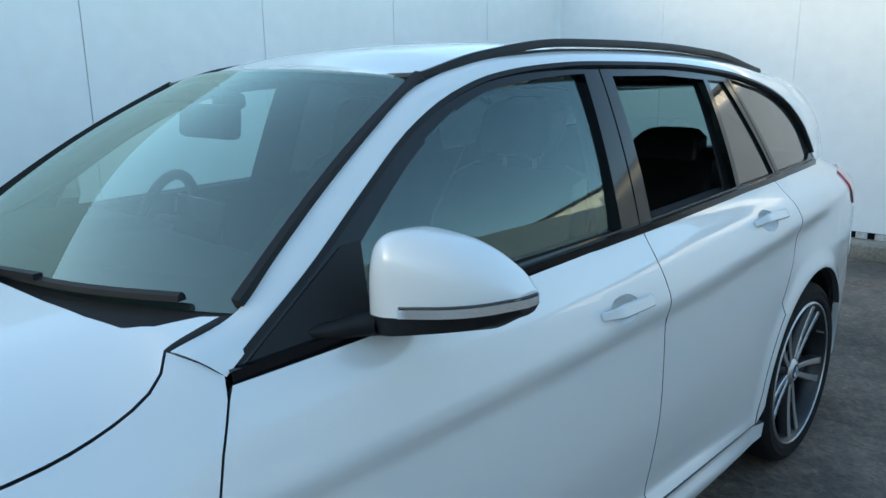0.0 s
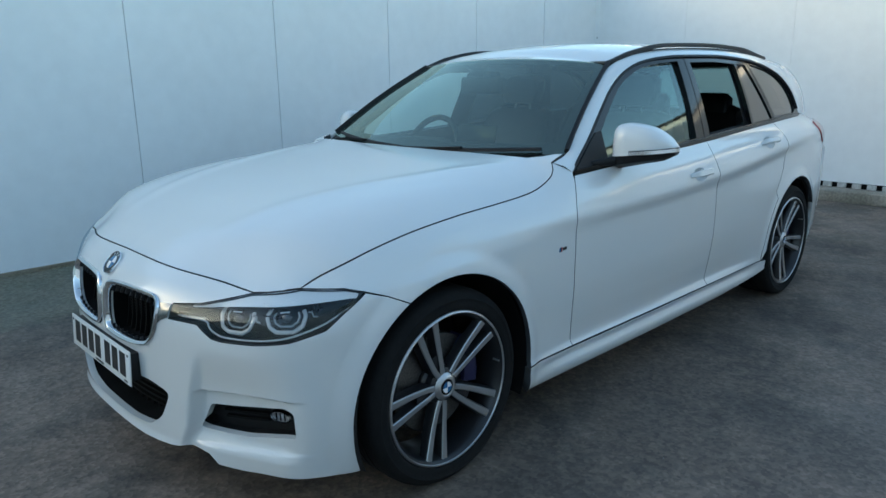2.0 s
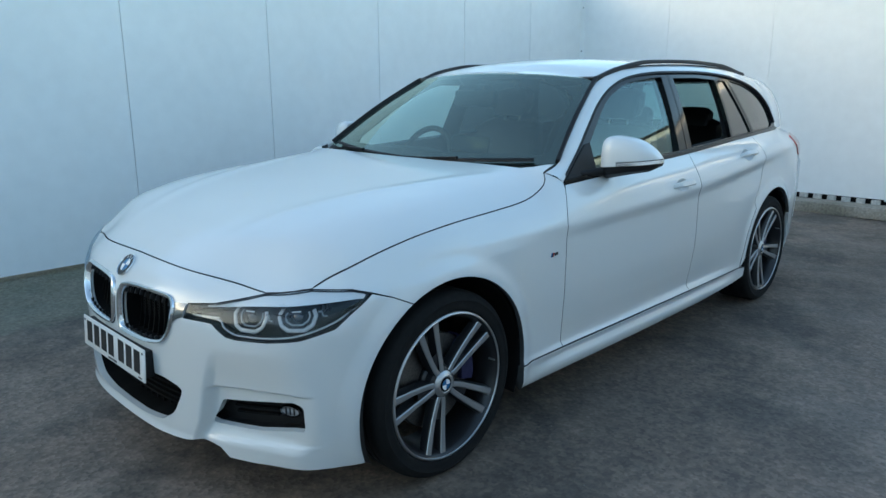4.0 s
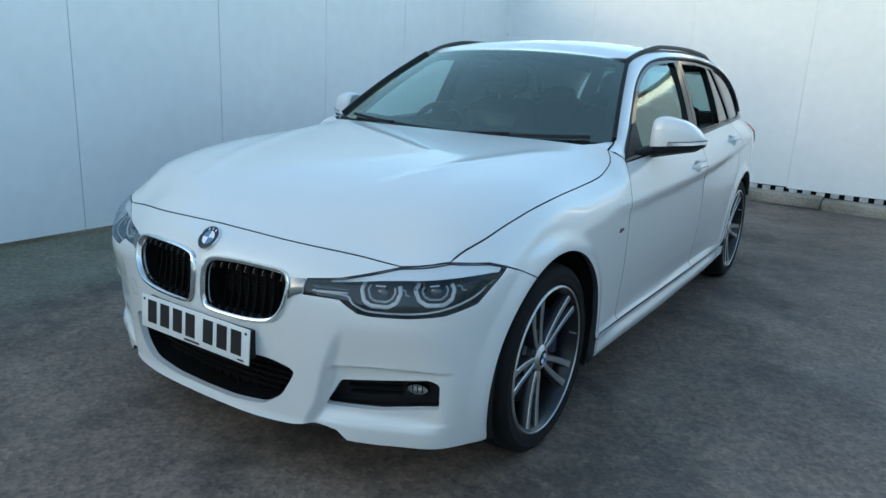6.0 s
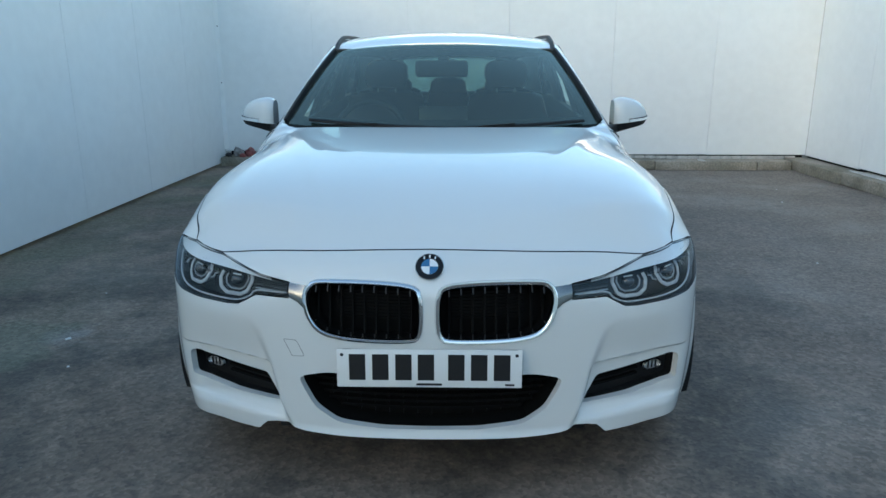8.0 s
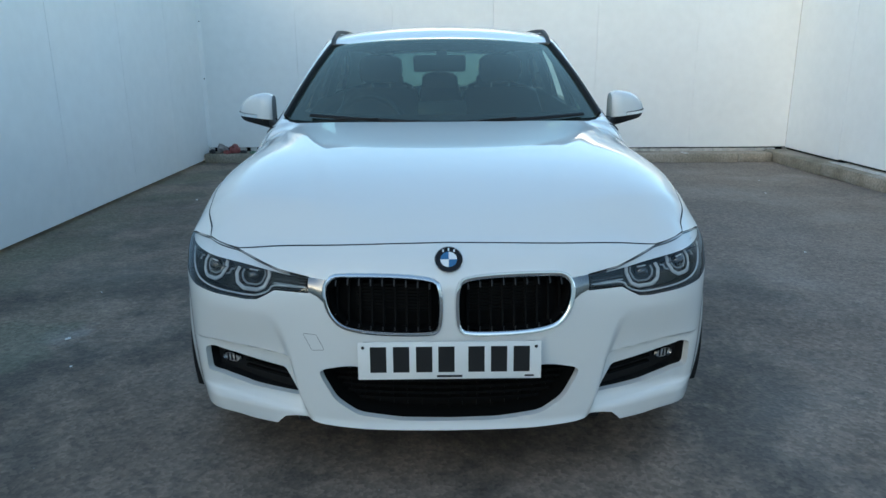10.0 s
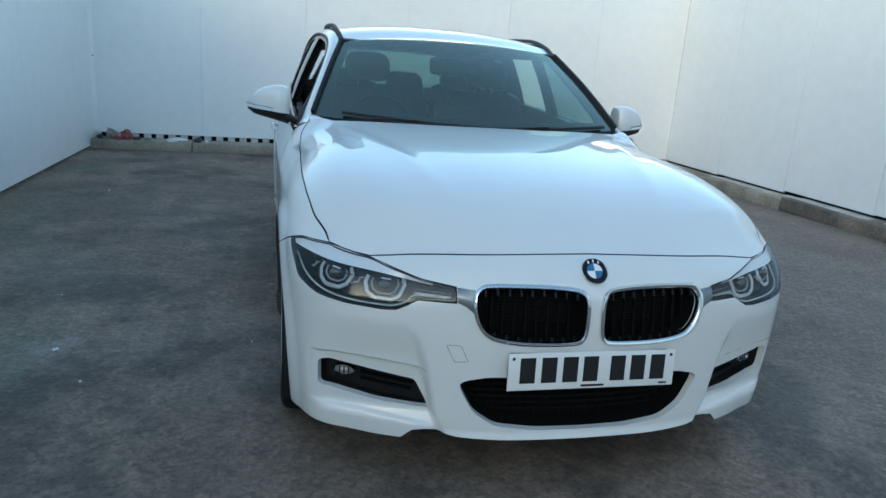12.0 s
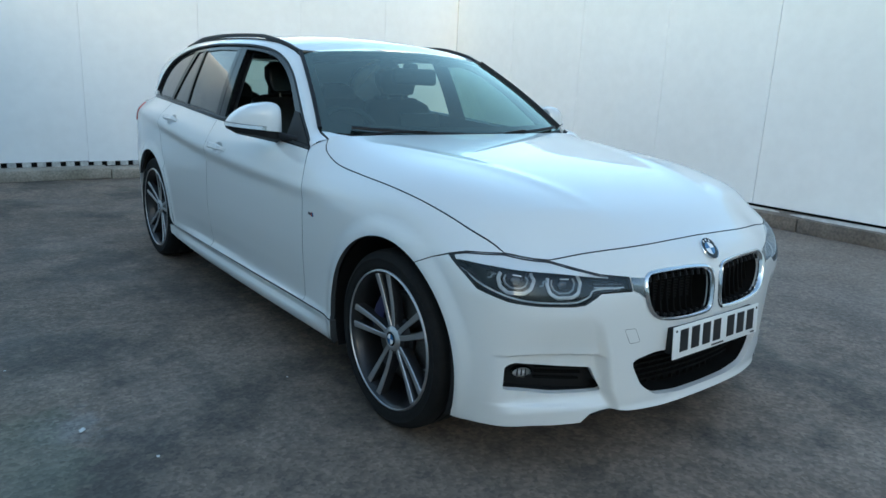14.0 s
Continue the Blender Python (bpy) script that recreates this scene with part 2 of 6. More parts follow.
def curve(*rows):
    """A smooth monotone curve through rows (t, v, ...): returns f(t) -> array of values."""
    a = np.array(rows, float)
    t, v = a[:, 0], a[:, 1:]
    h, d = np.diff(t)[:, None], np.diff(v, axis=0) / np.diff(t)[:, None]
    m = np.zeros_like(v)
    if len(t) > 2:
        w1, w2 = 2 * h[1:] + h[:-1], h[1:] + 2 * h[:-1]
        with np.errstate(divide="ignore", invalid="ignore"):
            hm = (w1 + w2) / (w1 / d[:-1] + w2 / d[1:])
        m[1:-1] = np.where(d[:-1] * d[1:] > 0, np.nan_to_num(hm), 0)
    m[0], m[-1] = d[0], d[-1]

    def f(x):
        x = np.asarray(x, float)
        i = np.clip(np.searchsorted(t, x) - 1, 0, len(t) - 2)
        hh = (t[i + 1] - t[i])[..., None]
        u = ((x - t[i])[..., None] / hh)
        uc = np.clip(u, 0, 1)
        r = (v[i] * (1 + 2 * uc) * (1 - uc) ** 2 + m[i] * hh * uc * (1 - uc) ** 2
             + v[i + 1] * uc ** 2 * (3 - 2 * uc) + m[i + 1] * hh * uc ** 2 * (uc - 1))
        r = r + (u - uc) * hh * np.where(u > 1, m[i + 1], m[i])
        return r[..., 0] if v.shape[1] == 1 else r

    return f


def spline(points, n, closed=False):
    """Catmull-Rom through points, n samples in all, evenly spaced."""
    p = np.array(points, float)
    k = len(p)
    ext = np.vstack([p[-1], p, p[0], p[1]]) if closed else np.vstack([2 * p[0] - p[1], p, 2 * p[-1] - p[-2]])
    out = []
    for i in range(k if closed else k - 1):
        a, b, c, d = ext[i:i + 4]
        u = np.linspace(0, 1, 24, endpoint=False)[:, None]
        out.append(0.5 * (2 * b + (c - a) * u + (2 * a - 5 * b + 4 * c - d) * u ** 2 + (3 * b - a - 3 * c + d) * u ** 3))
    q = np.vstack(out + [p[:1] if closed else p[-1:]])
    return resample(q, n, closed)


def resample(q, n, closed=False):
    q = np.asarray(q, float)
    s = np.r_[0, np.cumsum(np.linalg.norm(np.diff(q, axis=0), axis=1))]
    t = np.linspace(0, s[-1], n, endpoint=not closed)
    return np.stack([np.interp(t, s, q[:, k]) for k in range(q.shape[1])], 1)


def densify(poly, step):
    """A closed polygon with its edges cut into pieces of at most step."""
    p, out = np.asarray(poly, float), []
    for a, b in zip(p, np.roll(p, -1, 0)):
        n = max(1, int(np.ceil(np.linalg.norm(b - a) / step)))
        out.append(a + (b - a) * np.linspace(0, 1, n, endpoint=False)[:, None])
    return np.vstack(out)


def rounded(poly, radius, n=5):
    """A closed polygon with its corners rounded; radius: one for all, or one a corner."""
    p = np.asarray(poly, float)
    rs = np.broadcast_to(radius, len(p))
    out = []
    for i in range(len(p)):
        a, b, c = p[i - 1], p[i], p[(i + 1) % len(p)]
        la, lc = np.linalg.norm(a - b), np.linalg.norm(c - b)
        r = min(rs[i], 0.48 * la, 0.48 * lc)
        if r < 1e-4:
            out.append(b[None])
            continue
        s, e = b + (a - b) / la * r, b + (c - b) / lc * r
        u = np.linspace(0, 1, n)[:, None]
        out.append(s * (1 - u) ** 2 + 2 * b * u * (1 - u) + e * u ** 2)
    return np.vstack(out)


def inside(q, poly):
    q, p = np.asarray(q, float), np.asarray(poly, float)
    res = np.zeros(len(q), bool)
    for a, b in zip(p, np.roll(p, -1, 0)):
        if a[1] == b[1]:
            continue
        c = (a[1] > q[:, 1]) != (b[1] > q[:, 1])
        res ^= c & (q[:, 0] < (b[0] - a[0]) * (q[:, 1] - a[1]) / (b[1] - a[1]) + a[0])
    return res


def edge_dist(q, poly, closed=True):
    q, p = np.asarray(q, float), np.asarray(poly, float)
    best = np.full(len(q), 1e9)
    nxt = np.roll(p, -1, 0)
    for a, b in list(zip(p, nxt))[: None if closed else -1]:
        ab = b - a
        t = np.clip(((q - a) @ ab) / max(ab @ ab, 1e-12), 0, 1)[:, None]
        best = np.minimum(best, np.linalg.norm(q - a - t * ab, axis=1))
    return best


def smooth(x, a, b):
    t = np.clip((np.asarray(x, float) - a) / (b - a), 0, 1)
    return t * t * (3 - 2 * t)


def normals_of(F, a, b, e=2e-3):
    da = F(a + e, b) - F(a - e, b)
    db = F(a, b + e) - F(a, b - e)
    n = np.cross(da, db)
    return n / np.maximum(np.linalg.norm(n, axis=1, keepdims=True), 1e-9)


def link(name, verts, faces, material, parent=None, label="", normals=None, smooth_on=True, sharp_from=None):
    me = bpy.data.meshes.new(name)
    me.from_pydata([tuple(map(float, v)) for v in verts], [], [tuple(map(int, f)) for f in faces])
    for m in material if isinstance(material, (list, tuple)) else [material]:
        me.materials.append(m)
    if smooth_on:
        me.polygons.foreach_set("use_smooth", [True] * len(me.polygons))
    if sharp_from is not None:
        # the returned edges meet the sheet and each other sharply
        sharp = {tuple(sorted((f[i], f[(i + 1) % len(f)]))) for f in faces[sharp_from:] for i in range(len(f))}
        for e in me.edges:
            e.use_edge_sharp = tuple(sorted(e.vertices)) in sharp
    if normals is not None:
        me.normals_split_custom_set([tuple(map(float, n)) for n in normals])
    me.update()
    ob = new(name, me)
    if parent is not None:
        ob.parent = parent
    return tagged(ob, label)


def part(name, bm, material, parent=None, label="", sharp=35):
    me = bpy.data.meshes.new(name)
    bmesh.ops.recalc_face_normals(bm, faces=bm.faces)
    for f in bm.faces:
        f.smooth = True
    for e in bm.edges:
        if len(e.link_faces) == 2 and e.calc_face_angle(0) > radians(sharp):
            e.smooth = False
    bm.to_mesh(me)
    bm.free()
    for m in material if isinstance(material, (list, tuple)) else [material]:
        me.materials.append(m)
    ob = new(name, me)
    if parent is not None:
        ob.parent = parent
    return tagged(ob, label)


def panel(name, outline, F, material, parent, step=0.02, holes=(), depth=0.012, side=1, flip=False, label=""):
    """A body panel: the outline in the surface's own two coordinates, cut out of the surface F, with returned edges.
    side=-1 mirrors it to the car's other side; flip turns the surface's outside round."""
    loops = [densify(outline, step * 0.8)] + [densify(h, step * 0.8) for h in holes]
    lo, hi = loops[0].min(0), loops[0].max(0)
    gx, gy = np.meshgrid(np.arange(lo[0], hi[0], step), np.arange(lo[1], hi[1], step))
    gx = gx + (np.arange(gx.shape[0]) % 2)[:, None] * step * 0.5
    g = np.stack([gx.ravel(), gy.ravel()], 1)
    keep = inside(g, loops[0])
    for h in loops[1:]:
        keep &= ~inside(g, h)
    g = g[keep]
    for lp in loops:
        g = g[edge_dist(g, lp) > step * 0.45]
    pts, edges, k = [], [], 0
    for lp in loops:
        n = len(lp)
        pts.append(lp)
        edges += [(k + i, k + (i + 1) % n) for i in range(n)]
        k += n
    pts = np.vstack(pts + [g])
    vs, _, fs, *_ = delaunay_2d_cdt([Vector(p) for p in pts], edges, [], 0, 1e-7)
    q = np.array([tuple(v) for v in vs])
    tri = np.array([tuple(f) for f in fs])
    cen = q[tri].mean(1)
    ok = inside(cen, loops[0])
    for h in loops[1:]:
        ok &= ~inside(cen, h)
    tri = tri[ok]
    P, N = F(q[:, 0], q[:, 1]), normals_of(F, q[:, 0], q[:, 1])
    if flip:
        N = -N
    # winding to the normals
    fn = np.cross(P[tri[:, 1]] - P[tri[:, 0]], P[tri[:, 2]] - P[tri[:, 0]])
    bad = (fn * N[tri].mean(1)).sum(1) < 0
    tri[bad] = tri[bad][:, ::-1]
    e = np.vstack([tri[:, [0, 1]], tri[:, [1, 2]], tri[:, [2, 0]]])
    have = set(map(tuple, e.tolist()))
    rim = [(a, b) for a, b in e.tolist() if (b, a) not in have]
    rv = sorted({i for r in rim for i in r})
    low = {v: len(P) + i for i, v in enumerate(rv)}
    V = np.vstack([P, P[rv] - N[rv] * depth])
    quads = [(b, a, low[a], low[b]) for a, b in rim]
    ln = [N[i] for t in tri for i in t]
    for a, b in rim:
        f = np.cross(P[a] - P[b], -N[a])
        f = f / max(np.linalg.norm(f), 1e-9) * (1 if depth > 0 else -1)
        ln += [f] * 4
    faces = tri.tolist() + [list(x) for x in quads]
    dark = [0] * (len(tri) + len(rim))
    # outer returned edges get the second, dark material: shade painted into the shut lines
    if isinstance(material, (list, tuple)):
        dark = [0] * len(tri) + (edge_dist(q[[a for a, b in rim]], loops[0]) < 1e-4).astype(int).tolist()
    if side < 0:
        V, ln = V * (-1, 1, 1), [n * np.array((-1, 1, 1)) for n in ln]
        out, k = [], 0
        for f in faces:
            out += ln[k:k + len(f)][::-1]
            k += len(f)
        ln, faces = out, [f[::-1] for f in faces]
    ob = link(name, V, faces, material, parent, label, ln, sharp_from=len(tri))
    if isinstance(material, (list, tuple)):
        ob.data.polygons.foreach_set("material_index", dark)
    return ob


def grid(name, P, material, parent=None, closed_u=False, closed_v=False, side=1, label="", thick=0.0):
    """A sheet from an array of points P[u, v, 3], smooth; thick gives it a back."""
    P = np.asarray(P, float) * (side, 1, 1)
    nu, nv = P.shape[:2]
    bm = bmesh.new()
    vs = [[bm.verts.new(P[i, j]) for j in range(nv)] for i in range(nu)]
    for i in range(nu if closed_u else nu - 1):
        for j in range(nv if closed_v else nv - 1):
            a, b, c, d = vs[i][j], vs[(i + 1) % nu][j], vs[(i + 1) % nu][(j + 1) % nv], vs[i][(j + 1) % nv]
            try:
                bm.faces.new((a, b, c, d))
            except ValueError:
                pass
    bmesh.ops.remove_doubles(bm, verts=bm.verts, dist=1e-5)
    if thick:
        bmesh.ops.recalc_face_normals(bm, faces=bm.faces)
        bmesh.ops.solidify(bm, geom=bm.faces[:], thickness=thick)
    return part(name, bm, material, parent, label)


def sweep_bm(path, profile, closed=False, ups=None):
    """A bmesh: the profile (side, up) swept along a path; ups: the up direction at each point."""
    p = np.asarray(path, float)
    t = np.roll(p, -1, 0) - np.roll(p, 1, 0)
    if not closed:
        t[0], t[-1] = p[1] - p[0], p[-1] - p[-2]
    t = t / np.maximum(np.linalg.norm(t, axis=1, keepdims=True), 1e-9)
    up = np.broadcast_to((0.0, 0.0, 1.0), p.shape) if ups is None else np.asarray(ups, float)
    sd = np.cross(t, up)
    sd = sd / np.maximum(np.linalg.norm(sd, axis=1, keepdims=True), 1e-9)
    u2 = np.cross(sd, t)
    bm = bmesh.new()
    prof = [profile(i / (len(p) - 1)) for i in range(len(p))] if callable(profile) else [profile] * len(p)
    rings = [[bm.verts.new(p[i] + sd[i] * a + u2[i] * b) for a, b in prof[i]] for i in range(len(p))]
    n = len(rings[0])
    for i in range(len(p) if closed else len(p) - 1):
        r, s = rings[i], rings[(i + 1) % len(p)]
        for j in range(n):
            bm.faces.new((r[j], r[(j + 1) % n], s[(j + 1) % n], s[j]))
    if not closed:
        bm.faces.new(rings[0])
        bm.faces.new(rings[-1][::-1])
    return bm


def box_bm(size, at=(0, 0, 0), bevel=0.0, seg=2, rot=None, taper=None):
    bm = bmesh.new()
    bmesh.ops.create_cube(bm, size=1)
    if taper:
        for v in bm.verts:
            if v.co.z > 0:
                v.co.x *= taper[0]
                v.co.y *= taper[1]
    bmesh.ops.scale(bm, vec=size, verts=bm.verts)
    if bevel:
        bmesh.ops.bevel(bm, geom=bm.edges[:], offset=bevel, segments=seg, profile=0.5, affect="EDGES")
    m = Matrix.Translation(at) @ (rot or Matrix())
    bmesh.ops.transform(bm, matrix=m, verts=bm.verts)
    return bm


def lathe_bm(profile, n=48, axis="x", at=(0, 0, 0), closed=True):
    """A bmesh turned from (radius, height) rows about an axis."""
    bm = bmesh.new()
    rings = []
    for k in range(n):
        a = 2 * math.pi * k / n
        c, s = math.cos(a), math.sin(a)
        rings.append([bm.verts.new(Vector(at) + Vector((h, r * c, r * s) if axis == "x" else (r * c, h, r * s) if axis == "y" else (r * c, r * s, h))) for r, h in profile])
    for k in range(n):
        r, q = rings[k], rings[(k + 1) % n]
        for j in range(len(profile) - 1):
            bm.faces.new((r[j], r[j + 1], q[j + 1], q[j]))
    bmesh.ops.remove_doubles(bm, verts=bm.verts, dist=1e-5)
    return bm


def mirrored(bm):
    for v in bm.verts:
        v.co.x = -v.co.x
    bmesh.ops.reverse_faces(bm, faces=bm.faces)
    return bm


def thing(name, label, category, at=(0, 0, 0), group="", kind=""):
    ob = new(name)
    ob.matrix_basis = pose(*at)
    return tagged(ob, label, category, group, kind)

# ---- the yard ----
def fall(x, y):
    """The yard drops a little towards its far corner."""
    return -0.045 * float(smooth(x, -1.5, 3.5)) * float(smooth(y, 2.5, 6.0))


def make_ground():
    bm = bmesh.new()
    xs = np.r_[-400, -60, -12, np.linspace(-4, 6, 41), 12, 60, 400]
    ys = np.r_[-400, -60, -12, np.linspace(-6, 8, 57), 14, 60, 400]
    vs = [[bm.verts.new((x, y, fall(x, y) + 0.004 * noise.noise((x * 0.9, y * 0.9, 3)) if -4 < x < 6 and -6 < y < 8 and abs(x) + abs(y - 1.4) > 3.2 else fall(x, y))) for y in ys] for x in xs]
    for i in range(len(xs) - 1):
        for j in range(len(ys) - 1):
            bm.faces.new((vs[i][j], vs[i + 1][j], vs[i + 1][j + 1], vs[i][j + 1]))
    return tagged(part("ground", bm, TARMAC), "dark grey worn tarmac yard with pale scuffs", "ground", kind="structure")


make_ground()
WALL_R, WALL_B, WALL_L, WALL_TOP = -3.03, 6.65, 4.62, 2.6


def wall_panels(name, label, start, step_dir, edges, z0, z1, thick, normal, joint=0.0045, behind=None):
    """A wall of upright flat panels with narrow dark joints; each panel is a mesh of its own."""
    w = thing(name, label, "wall", kind="structure")
    s, d, nrm = Vector(start), Vector(step_dir), Vector(normal)
    ang = math.atan2(d.y, d.x)
    length = edges[-1] - edges[0]
    back = box_bm((length, 0.05, z1 - z0), rot=Matrix.Rotation(ang, 4, "Z"), at=s + d * (edges[0] + length / 2) - nrm * (thick + 0.03) + Vector((0, 0, (z0 + z1) / 2)))
    part("backing", back, behind or WALL_JOINT, w)
    skin = box_bm((length, 0.02, z1 - z0), rot=Matrix.Rotation(ang, 4, "Z"), at=s + d * (edges[0] + length / 2) - nrm * (thick + 0.066) + Vector((0, 0, (z0 + z1) / 2)))
    part("outer_skin", skin, GREY_WALL, w)
    for a, b in zip(edges, edges[1:]):
        mid = s + d * ((a + b) / 2)
        low = z0 + fall(mid.x, mid.y)
        bm = box_bm((b - a - joint, thick, z1 - low), bevel=min(0.002, joint / 2.5), seg=1, rot=Matrix.Rotation(ang, 4, "Z"),
                    at=mid - nrm * (thick / 2) + Vector((0, 0, (low + z1) / 2)))
        part("wall_panel", bm, WALL, w)
    return w


wall_panels("wall_right", "white flat panel wall with thin vertical joints, standing on the tarmac", (WALL_R, 0, 0), (0, 1, 0),
            [-3.1, -1.87, -0.64, 0.60, 1.83, 3.08, 4.33, 5.52, 6.65], 0.03, WALL_TOP, 0.05, (1, 0, 0))
wall_panels("wall_back", "white flat panel wall above a concrete kerb", (0, WALL_B, 0), (1, 0, 0),
            [-3.03, -1.80, -0.57, 0.71, 2.04, 3.33, 4.62], 0.166, WALL_TOP, 0.05, (0, -1, 0), 0.0022, WALL)
wall_panels("wall_left", "white flat panel wall above a concrete kerb", (WALL_L, 0, 0), (0, 1, 0),
            [-4.6, -3.35, -2.1, -0.85, 0.40, 1.65, 2.90, 4.15, 5.40, 6.65], 0.158, 2.40, 0.05, (-1, 0, 0))


def make_kerbs():
    k = thing("kerb_back", "weathered concrete kerb along the white wall", "kerb", kind="structure")
    for a, b in zip([-3.02, -1.9, -0.4, 1.1, 2.6, 3.9], [-1.9, -0.4, 1.1, 2.6, 3.9, 4.34]):
        part("kerb_stone", box_bm((b - a - 0.008, 0.34, 0.115), at=((a + b) / 2, 6.38 + 0.17, 0.055 + fall((a + b) / 2, 6.4)), bevel=0.012), CONCRETE, k)
    k = thing("kerb_left", "weathered concrete kerb along the white wall", "kerb", kind="structure")
    for i in range(8):
        a = 6.65 - 1.4 * i
        part("kerb_stone", box_bm((0.34, 1.392, 0.135), at=(4.35 + 0.17, a - 0.7, 0.065 + fall(4.4, a - .7)), bevel=0.012), CONCRETE if i < 2 else DIRTY_CONCRETE, k)
    # the slotted strip between kerb and wall
    strip = thing("vent_strip", "pale strip with a row of dark square openings under the wall", "trim", kind="structure")
    part("backing", box_bm((7.6, 0.03, 0.14), at=(0.79, 6.685, 0.11)), DARK_GAP, strip)
    n = 54
    for i in range(n):
        x = -3.0 + i * 0.14
        wide, tall = (0.082, 0.050) if x < 2.3 else (0.130, 0.036)
        part("spacer_block", box_bm((wide, 0.03, tall), at=(x, 6.652, 0.113 + tall / 2 + fall(x, 6.6)), bevel=0.002, seg=1), LIME, strip)
    strip = thing("gap_strip", "dark gap between kerb and white wall", "trim", kind="structure")
    part("backing", box_bm((0.03, 11.2, 0.14), at=(4.665, 1.05, 0.12)), DARK_GAP, strip)


make_kerbs()


def corner_trim():
    bm = sweep_bm([(WALL_R + .012, WALL_B - .012, .19), (WALL_R + .012, WALL_B - .012, WALL_TOP)], [(-.05, -.012), (.05, -.012), (.05, .012), (-.05, .012)], ups=[(.7, -.7, 0)] * 2)
    t = tagged(part("trim_corner", bm, WALL), "white corner strip between two walls", "trim", kind="structure")
    for z in (1.05, 1.75, 2.30):
        part("rivet", lathe_bm([(0, .008), (.006, .006), (.008, 0)], 10, "y", at=(WALL_R + .035, WALL_B - .046, z)), SEAM, t)


corner_trim()


def sun_block():
    """An added, unseen wall behind the camera: it blocks the low sun to shade the yard."""
    b = thing("sun_block_wall", "plain grey wall added out of view to block the sun", "wall", kind="structure")
    part("blocker", box_bm((160, 6.0, 7.5), at=(0, -25.0, 3.74)), GREY_WALL, b)


sun_block()


def neighbour():
    """Corrugated cladding of the building beyond, sunlit above the wall."""
    n = thing("corrugated_building", "pale yellow corrugated building above the wall", "building", kind="structure")
    verts, faces = [], []
    for x in np.arange(-1.0, 15.9, .11):
        k = len(verts)
        verts += [(x + a, 7.60 + b, z) for z in (2.60, 3.05) for a, b in ((0, .022), (.008, 0), (.078, 0), (.086, .022), (.11, .022))]
        faces += [(k, k + 1, k + 6, k + 5), (k + 1, k + 2, k + 7, k + 6), (k + 2, k + 3, k + 8, k + 7), (k + 3, k + 4, k + 9, k + 8)]
    link("cladding", verts, faces, CLADDING, n, smooth_on=False)
    part("lower_wall", box_bm((17, .2, 3.04), at=(7.5, 7.75, 1.52)), BROWN_WALL, n)
    part("gutter", box_bm((17, .12, .06), at=(7.5, 7.55, 3.08), bevel=.01), SEAM, n)
    part("roof", box_bm((17, 4, .06), at=(7.5, 9.6, 3.10)), SEAM, n)


neighbour()
# ---- the car: nose towards -y, front axle at y = 0, middle plane x = 0 ----
WB, TYRE_R, HUB_Z = 2.81, 0.328, 0.328

# plan line of the body at its widest, from the nose's middle round to the tail's middle
PLAN = spline([(0, -0.745), (0.14, -0.744), (0.26, -0.736), (0.38, -0.712), (0.52, -0.668), (0.66, -0.616), (0.77, -0.553), (0.832, -0.457), (0.862, -0.34), (0.876, -0.15), (0.884, 0.15),
               (0.891, 0.6), (0.902, 1.2), (0.908, 2.0), (0.906, 2.81), (0.870, 3.25), (0.795, 3.57), (0.67, 3.75), (0.43, 3.835), (0, 3.857)], 3000)
_full = np.vstack([PLAN[:0:-1] * (-1, 1), PLAN])
_k = np.exp(-0.5 * (np.arange(-60, 61) / 22.0) ** 2)
_k /= _k.sum()
_pad = np.vstack([2 * _full[0] - _full[60:0:-1], _full, 2 * _full[-1] - _full[-2:-62:-1]])
_full = np.stack([np.convolve(_pad[:, i], _k, "valid") for i in (0, 1)], 1)
_arc = np.r_[0, np.cumsum(np.linalg.norm(np.diff(_full, axis=0), axis=1))]
_arc -= _arc[len(_arc) // 2]
_tan = np.gradient(_full, _arc, axis=0)
_nor = np.stack([_tan[:, 1], -_tan[:, 0]], 1)
_nor /= np.linalg.norm(_nor, axis=1, keepdims=True)
_half = slice(len(_arc) // 2, None)


def at_x(x):
    """The arc place on the nose where the plan line has this x."""
    i = len(_arc) // 2 + 900
    return float(np.interp(x, _full[len(_arc) // 2:i, 0], _arc[len(_arc) // 2:i]))


def at_y(y):
    return float(np.interp(y, _full[_half, 1], _arc[_half]))


def rail(front, side):
    """Height and offset of one lengthwise line: rows (x, z, d) round the nose, then rows (y, z, d) along the flank."""
    return curve(*[(at_x(x), z, d) for x, z, d in front], *[(at_y(y), z, d) for y, z, d in side])


